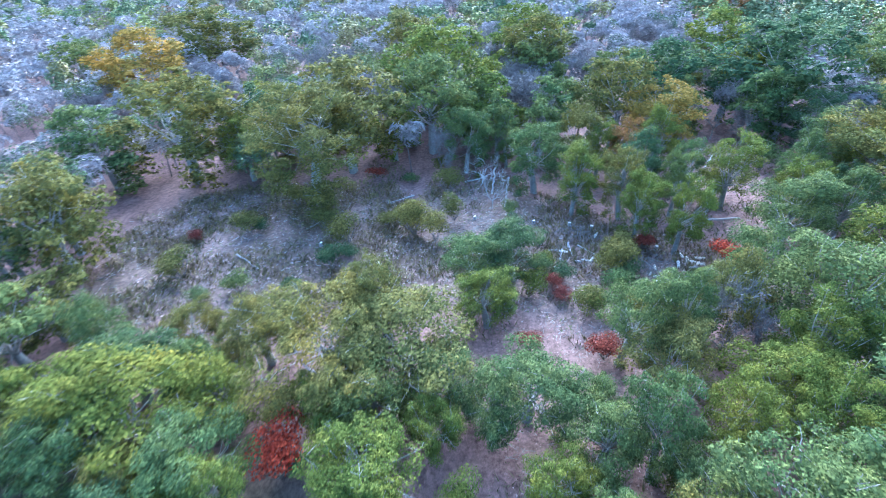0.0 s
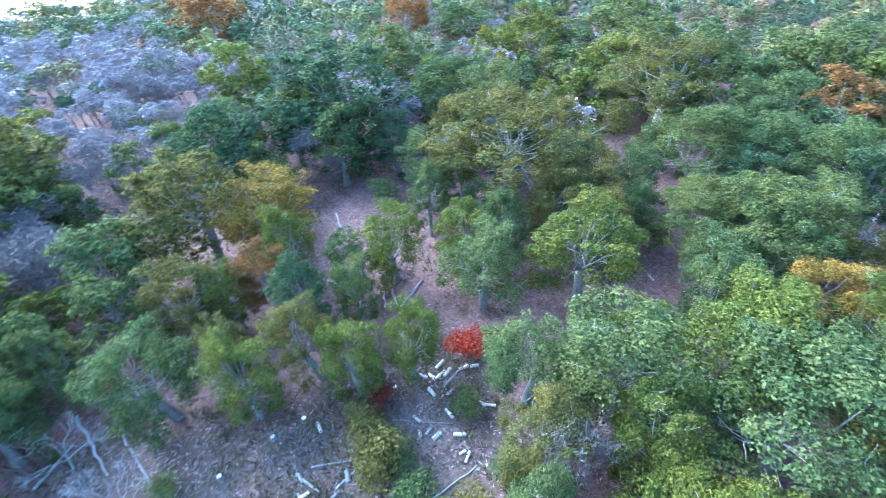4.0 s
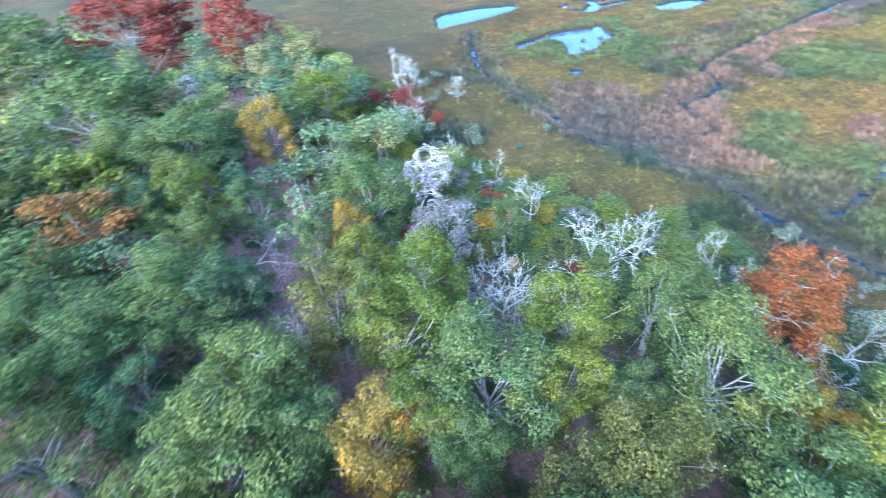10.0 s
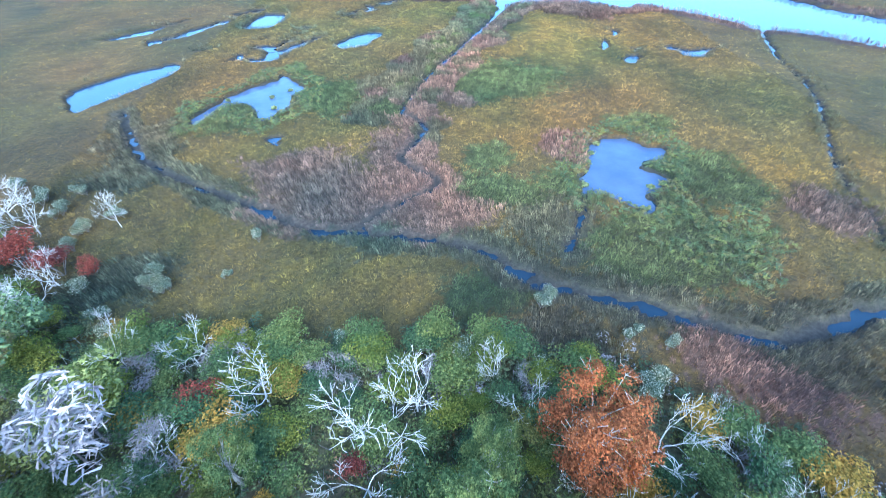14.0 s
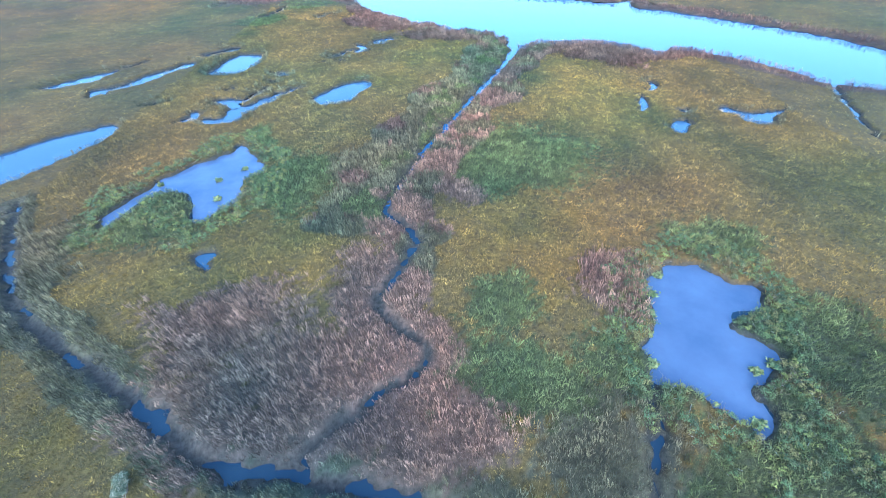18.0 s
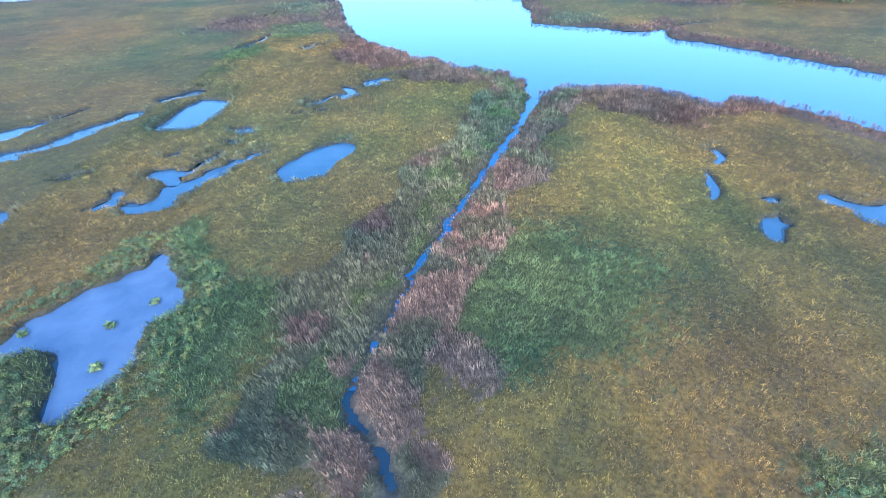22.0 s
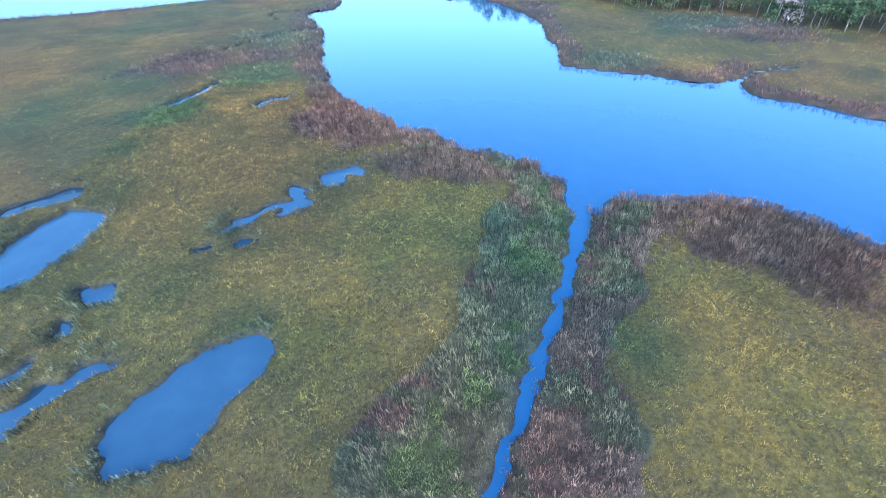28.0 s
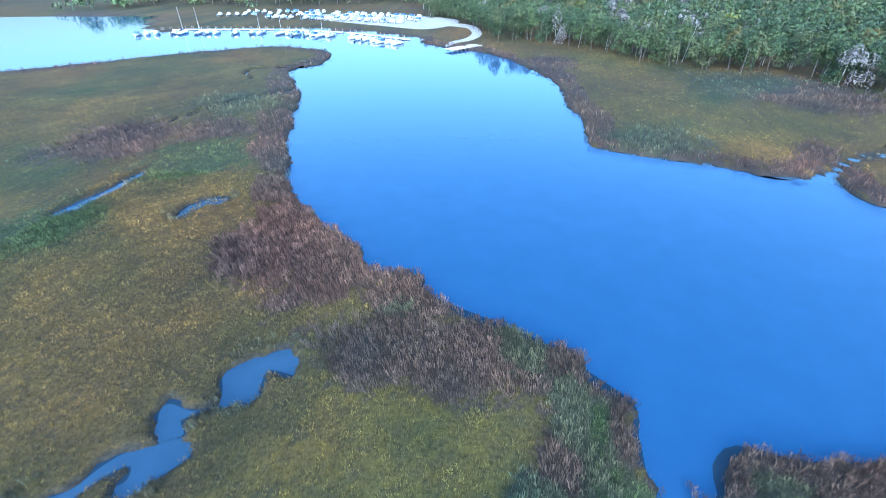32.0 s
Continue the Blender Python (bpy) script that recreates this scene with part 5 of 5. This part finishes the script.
for x, y in [(7.5, 36.8), (14.5, 36.5), (12.6, 37.4), (9.3, 38.5), (16, 33.6), (3.5, 40.2), (-6, 33), (-12, 37), (19.2, 32.6)]:
    z = ground_at(x, y)
    v, f = tube([((0, 0, -0.1), (0, 0, 0.12), 0.24, 0.17), ((0, 0, 0.12), (0.02, 0, 0.38), 0.17, 0.15)], 9)
    st = mesh_object("stump", v, f, LOGBARK, smooth=True)
    st.location = (x, y, z)
    v, f = tube([((0.02, 0, 0.37), (0.02, 0, 0.392), 0.148, 0.14), ((0.02, 0, 0.392), (0.02, 0, 0.393), 0.14, 0.003)], 9)
    mesh_object("cut_face", v, f, CUTWOOD, st)
    tagged(st, "low sawn tree stump with a pale cut face", "stump", "stumps")


def brush(name, x, y, n, length, thick, wood, label, category, kind, heap=0.0):
    """Dead sticks strewn over the ground at each of the places."""
    k = len(x) * n
    px, py = np.repeat(x, n) + frs.normal(0, 0.9, k), np.repeat(y, n) + frs.normal(0, 0.9, k)
    z = height(px, py) + 0.04 + heap * frs.rand(k)
    a, l = frs.uniform(0, 6.28, k), length * (0.4 + frs.rand(k))
    e = np.stack([np.cos(a) * l, np.sin(a) * l, frs.normal(0, 0.12, k) * l + 0.03], 1)
    p = np.stack([px, py, z], 1)
    v, f = tube([(p[i] - e[i] / 2, p[i] + e[i] / 2, thick, thick * 0.5) for i in range(k)], 3)
    return tagged(mesh_object(name, v, f, wood), label, category, kind=kind)


cx, cy = sown(-33, 25, 22, 50, 1.5)
inside = shore(cx, cy, CLEARING) < 0.5
cx, cy = cx[inside], cy[inside]
brush("slash", cx, cy, 5, 0.42, 0.026, PALE, "pale splintered branch litter left after felling", "branch litter", "stuff")
brush("twig_litter", cx, cy, 6, 0.7, 0.016, TWIG, "grey twig litter over the clearing", "twig litter", "stuff")

def scraps(name, x, y, n, size, tints, label, category):
    """Loose leaves and chips lying on the ground."""
    k = len(x) * n
    px, py = np.repeat(x, n) + frs.uniform(-0.9, 0.9, k), np.repeat(y, n) + frs.uniform(-0.9, 0.9, k)
    p = np.stack([px, py, height(px, py) + 0.05], 1)
    v, f = leaves(frs, p, np.tile([0.0, 0.0, 1.6], (k, 1)), size)
    c = np.repeat(np.array(tints)[frs.randint(0, len(tints), k)], 3, 0)
    return tagged(mesh_object(name, v, f, WOODS, None, c), label, category, kind="stuff")


scraps("wood_chips", cx, cy, 40, 0.2, [(0.34, 0.26, 0.23), (0.26, 0.18, 0.16), (0.11, 0.08, 0.06), (0.18, 0.12, 0.09), (0.12, 0.12, 0.05)], "pale wood chips and dead leaves in the clearing", "wood chips")
rx, ry = sown(4, 64, 4, 58, 1.8)
scraps("leaf_litter", rx, ry, 40, 0.13, [(0.20, 0.125, 0.11), (0.15, 0.095, 0.082), (0.26, 0.18, 0.16), (0.32, 0.24, 0.22), (0.12, 0.10, 0.06)], "brown and purplish fallen leaves", "leaf litter")
hx, hy = sown(-34, 60, 10, 56, 0.6)
keep = (vnoise(hx, hy, 0.28, 3, 130) > 0.60) & (upland(hx, hy) > 0.9)
hx, hy = hx[keep], hy[keep]
f = vnoise(hx, hy, 0.5, 2, 131)[:, None]
v, c = tufts(hx, hy, np.full(len(hx), 0.5), np.full(len(hx), 0.3), 5, np.array([0.085, 0.090, 0.038]) * (1 - f) + np.array([0.16, 0.14, 0.06]) * f, 0.9)
tagged(mesh_object("undergrowth", v, np.arange(len(v)).reshape(-1, 3), BLADES, None, c), "olive grass and seedlings on the forest floor", "undergrowth", kind="stuff")
qx, qy = sown(-34, 26, 21, 51, 0.42)
keep = (shore(qx, qy, CLEARING) < 1.5) & (vnoise(qx, qy, 0.22, 3, 151) + 0.25 * vnoise(qx, qy, 1.2, 2, 152) > 0.64)
qx, qy = qx[keep], qy[keep]
f = vnoise(qx, qy, 0.4, 2, 153)[:, None]
v, c = tufts(qx, qy, 0.25 + 0.5 * vnoise(qx, qy, 0.9, 2, 154), np.full(len(qx), 0.22), 7, np.array([0.105, 0.105, 0.036]) * (1 - f) + np.array([0.190, 0.135, 0.066]) * f, 0.8)
tagged(mesh_object("clearing_grass", v, np.arange(len(v)).reshape(-1, 3), BLADES, None, c), "olive and straw-brown grass between the felled wood", "grass", kind="stuff")
lx, ly = sown(5, 64, 8, 60, 2.6)
brush("forest_litter", lx, ly, 10, 0.7, 0.018, LICHEN, "fallen sticks on the forest floor", "branch litter", "stuff")
for x, y in [(7.8, 37.6), (4.5, 38.2), (1.5, 36.5), (17.5, 30.2), (12.8, 35.4)]:
    px = np.array([x])
    brush("brush_pile", px, np.array([y]), 90, 1.7, 0.02, TWIG, "heap of grey cut branches in the clearing", "brush pile", "stuff", 0.5)

# small tussocks standing in the shallow ponds
for x, y, r in [(8.2, -45.8, 0.5), (8.7, -44.6, 0.4), (7.6, -46.6, 0.35), (9.4, -41.6, 0.45), (0.2, -44.9, 0.5), (-0.3, -43.6, 0.4), (5.2, -51.2, 0.4), (6.6, -48.8, 0.35), (0.7, -41.2, 0.4), (51.6, -70.6, 0.35), (50.2, -66.3, 0.4), (58.2, -69.8, 0.3), (49.2, -73.4, 0.3), (4.4, -36.6, 0.4), (2.2, -40.6, 0.3)]:
    k = 70
    a, q = frs.uniform(0, 6.28, k), r * np.sqrt(frs.rand(k))
    base = np.stack([q * np.cos(a), q * np.sin(a), np.full(k, -0.1)], 1)
    v, f = leaves(frs, base + np.array([0, 0, 0.25]) + frs.normal(0, 0.1, (k, 3)), base + np.array([0, 0, 0.7]), 0.3)
    t = frs.rand(k, 1)
    c = np.repeat(np.array([0.06, 0.085, 0.035]) * (1 - t) + np.array([0.15, 0.16, 0.06]) * t, 3, 0)
    mv, mf = tube([((0, 0, -0.7), (0, 0, 0.02), r * 1.15, r * 0.9), ((0, 0, 0.02), (0, 0, 0.1), r * 0.9, 0.02)], 8)
    mf = np.vstack([mf[:, :3], mf[:, [0, 2, 3]]])
    ob = mesh_object("tussock", np.vstack([v, mv]), np.vstack([f, mf + len(v)]), WOODS, None, np.vstack([c, np.full((len(mv), 3), 0.035)]))
    ob.location = (x, y, -0.42)
    tagged(ob, "green sedge tussock standing in the shallow pond", "tussock", "pond tussocks")

# ---- far shore: woods behind the marsh ----
wx, wy = sown(-230, 40, -420, -200, 5.0)
back = np.interp(wx, [-230, -100, -75, -71, -66, -47, -35, -26, -13, 8, 16, 40], [-120, -195, -216, -226, -235, -242, -250, -271, -283, -291, -340, -380])
fringe = wy < back - 1 + 4 * (vnoise(wx, wy, 0.08, 2, 99) - 0.5)
m = fringe & (wy > back - 32)
SHORE = np.array([0.30, 0.5, 0.02, 0.03, 0.15, 0.01, 0.02, 0])
far_wood("shore_woods", wx[m], wy[m], 3.2, 10.0, 800, 0.5, "tall green woods with pale trunks beyond the river", SHORE, 0.12, 1.0, 1.9, tone=0.5)
wx, wy = sown(-330, 40, -520, -150, 7.5)
back = np.interp(wx, [-330, -230, -100, -75, -71, -66, -47, -35, -26, -13, 8, 16, 40], [-60, -120, -195, -216, -226, -235, -242, -250, -271, -283, -291, -340, -380])
m = (wy < back - 32) & (wy > back - 230)
far_wood("inland_woods", wx[m], wy[m], 4.6, 10.5, 170, 0.95, "misty green woods inland of the river", SHORE, 0.14, 1.0, 1.5, tone=0.5)
wx, wy = sown(-70, 260, -800, -420, 13.0)
m = wy < -440 + 0.12 * wx - 30 * vnoise(wx, wy, 0.02, 2, 12)
far_wood("horizon_woods", wx[m], wy[m], 7.5, 12, 180, 1.5, "woods on the misty horizon", SHORE, 0.2)

# ---- the marina ----
HULL = plain("white_gelcoat", [(0.3, (0.72, 0.73, 0.74)), (0.7, (0.82, 0.83, 0.84))], 1.5, 0.3, 0.5, 0, 0.05, 0.01)
GLASS = plain("dark_cabin_glass", [(0.3, (0.02, 0.03, 0.04)), (0.7, (0.04, 0.05, 0.06))], 2, 0.1, 0.6, 0, 0.0, 0.0)
ALLOY = plain("mast_alloy", [(0.3, (0.55, 0.56, 0.58)), (0.7, (0.7, 0.71, 0.72))], 4, 0.35, 0.5, 0.8, 0.05, 0.01)
BLUE = plain("blue_canvas", [(0.3, (0.05, 0.09, 0.18)), (0.7, (0.09, 0.13, 0.24))], 3)
DECKING = plain("weathered_planks", [(0.3, (0.34, 0.32, 0.29)), (0.7, (0.52, 0.50, 0.46))], 7)
SAND = plain("sandy_gravel", [(0.3, (0.20, 0.185, 0.165)), (0.7, (0.32, 0.30, 0.27))], 2.5, 0.95, 0.2, 0, 0.6, 0.04)


def hull_mesh(length, beam, depth):
    """A pointed hull lofted from cross sections."""
    st = [(-0.5, 0.82, 0.95), (-0.2, 1.0, 1.0), (0.1, 0.98, 1.03), (0.3, 0.75, 1.1), (0.43, 0.36, 1.18), (0.5, 0.03, 1.25)]
    v = []
    for s, w, h in st:
        x, b, d = s * length, w * beam / 2, depth * h
        v += [(x, -b, d), (x, -b * 0.8, d * 0.35), (x, 0, -0.15), (x, b * 0.8, d * 0.35), (x, b, d), (x, b * 0.8, d * 0.88), (x, -b * 0.8, d * 0.88)]
    f = []
    for k in range(len(st) - 1):
        for j in range(7):
            f.append((k * 7 + j, k * 7 + (j + 1) % 7, k * 7 + 7 + (j + 1) % 7, k * 7 + 7 + j))
    return np.array(v), np.array(f)


def box_mesh(x0, x1, y0, y1, z0, z1, rake=0.0):
    v = [(x0 + rake * 0.3, y0, z0), (x1, y0, z0), (x1, y1, z0), (x0 + rake * 0.3, y1, z0), (x0 + rake, y0 + 0.08, z1), (x1 - rake, y0 + 0.08, z1), (x1 - rake, y1 - 0.08, z1), (x0 + rake, y1 - 0.08, z1)]
    return np.array(v), np.array([(0, 3, 2, 1), (4, 5, 6, 7), (0, 1, 5, 4), (1, 2, 6, 5), (2, 3, 7, 6), (3, 0, 4, 7)])


def motorboat(length, cover):
    base = bpy.data.objects.new("motorboat", None)
    scene.collection.objects.link(base)
    v, f = hull_mesh(length, length * 0.36, 0.85)
    mesh_object("hull", v, f, HULL, base)
    v, f = box_mesh(-length * 0.1, length * 0.24, -length * 0.12, length * 0.12, 0.8, 1.6, 0.35)
    mesh_object("cabin", v, f, BLUE if cover else HULL, base)
    v, f = box_mesh(-length * 0.06, length * 0.2, -length * 0.125, length * 0.125, 1.15, 1.42, 0.2)
    mesh_object("windscreen", v, f, GLASS, base)
    v, f = box_mesh(-length * 0.56, -length * 0.49, -0.2, 0.2, 0.3, 1.25, 0.05)
    mesh_object("outboard", v, f, GLASS, base)
    return base


def sailboat(length):
    base = bpy.data.objects.new("sailboat", None)
    scene.collection.objects.link(base)
    v, f = hull_mesh(length, length * 0.3, 0.8)
    mesh_object("hull", v, f, HULL, base)
    v, f = box_mesh(-length * 0.12, length * 0.2, -length * 0.09, length * 0.09, 0.75, 1.15, 0.25)
    mesh_object("cabin", v, f, HULL, base)
    v, f = tube([((0.3, 0, 0.8), (0.3, 0, length * 1.25), 0.07, 0.05)], 6)
    mesh_object("mast", v, f, ALLOY, base)
    v, f = tube([((0.3, 0, 1.7), (-length * 0.4, 0, 1.75), 0.09, 0.07)], 6)
    mesh_object("boom", v, f, BLUE, base)
    return base


BOATS = [motorboat(6.2, False), motorboat(7.5, True), motorboat(5.4, False)]
YACHT = sailboat(8.0)
launched = set()


def berth(ob, x, y, z, turn, label, group):
    m = pose(x, y, z, 0, 0, turn)
    if ob.name in launched:
        b = copy_thing(ob, m)
    else:
        launched.add(ob.name)
        b = ob
        b.matrix_basis = m
    return tagged(b, label, "boat", group)


def along(path, step):
    """Places and headings at even steps along a line."""
    out = []
    for (ax, ay), (bx, by) in zip(path, path[1:]):
        d = math.hypot(bx - ax, by - ay)
        for k in range(max(1, int(d / step))):
            t = (k + 0.5) * step / d
            out.append((ax + (bx - ax) * t, ay + (by - ay) * t, math.degrees(math.atan2(by - ay, bx - ax))))
    return out


PIER = [(157, -325), (142, -330.5), (119, -330), (98, -329), (82, -325), (66, -319), (50, -308), (38, -299)]
for i, (x, y, a) in enumerate(along(PIER, 3.6)):
    v, f = box_mesh(-1.8, 1.8, -0.9, 0.9, 0.05, 0.25)
    d = mesh_object("pier_section", v, f, DECKING)
    d.matrix_basis = pose(x, y, -0.3, 0, 0, a)
    for s in (-1.4, 1.4):
        v, f = tube([((s, 0.95, -1.2), (s, 0.95, 1.3), 0.13, 0.12)], 7)
        mesh_object("pile", v, f, BARK, d)
    tagged(d, "section of a weathered plank pier with two piles", "pier", "marina pier")
    if frs.rand() < 0.86:
        sail = frs.rand() < 0.12
        berth(YACHT if sail else BOATS[frs.randint(3)], x + 3.9 * math.cos(radians(a + 90)) * -1, y + 3.9 * math.sin(radians(a + 90)) * -1 + (7 if a > 90 or a < -90 else 0), -0.5, a + (90 if frs.rand() < 0.5 else -90), "white sailing boat with a bare mast moored at the pier" if sail else "white motorboat moored at the marina pier", "moored boats")
for path in ([(150, -381), (111, -386), (70, -366), (31, -352)], [(140, -396), (108, -397), (66, -378), (36, -366)], [(120, -372), (86, -362), (45, -346)]):
    for x, y, a in along(path, 4.4):
        if frs.rand() < 0.8:
            berth(BOATS[frs.randint(3)], x, y, ground_at(x, y) + 0.15, a + 90 + frs.normal(0, 8), "white motorboat laid up ashore on the gravel yard", "boats ashore")


def slab(name, pts, z, material, label, category):
    """A thin yard or path surface that follows an outline."""
    b = bmesh.new()
    ring = [b.verts.new((x, y, z)) for x, y in spline(pts, True, 3)]
    face = b.faces.new(ring)
    up = bmesh.ops.extrude_face_region(b, geom=[face])
    bmesh.ops.translate(b, vec=(0, 0, 0.25), verts=[g for g in up["geom"] if isinstance(g, bmesh.types.BMVert)])
    bmesh.ops.recalc_face_normals(b, faces=b.faces[:])
    me = bpy.data.meshes.new(name)
    b.to_mesh(me)
    b.free()
    me.materials.append(material)
    return tagged(new(name, me), label, category, kind="structure")


slab("yard", [(95, -372), (75, -352), (50, -336), (34, -326), (22, -340), (20, -360), (40, -376), (70, -388), (92, -386)], -0.12, SAND, "pale gravel boat yard", "yard")
slab("track", [(24, -282), (20, -290), (14, -297), (10, -312), (12, -335), (20, -345), (26, -338), (16, -330), (14, -313), (17, -300), (23, -291)], -0.1, SAND, "sandy track down to the landing", "track")

# the plank landing with its posts
landing = bpy.data.objects.new("landing", None)
scene.collection.objects.link(landing)
landing.location = (18, -279.5, 0)
landing.rotation_euler = (0, 0, radians(42))
for k in range(28):
    v, f = box_mesh(-7 + k * 0.5, -7 + k * 0.5 + 0.47, -2.2, 2.2, 0.25, 0.33)
    mesh_object("plank", v, f, DECKING, landing)
for k in range(8):
    v, f = tube([((-6.8 + k * 1.95, 2.3, -1.3), (-6.8 + k * 1.95, 2.3, 0.9), 0.12, 0.11)], 7)
    mesh_object("post", v, f, BARK, landing)
tagged(landing, "low plank landing stage with mooring posts on the river", "landing stage")
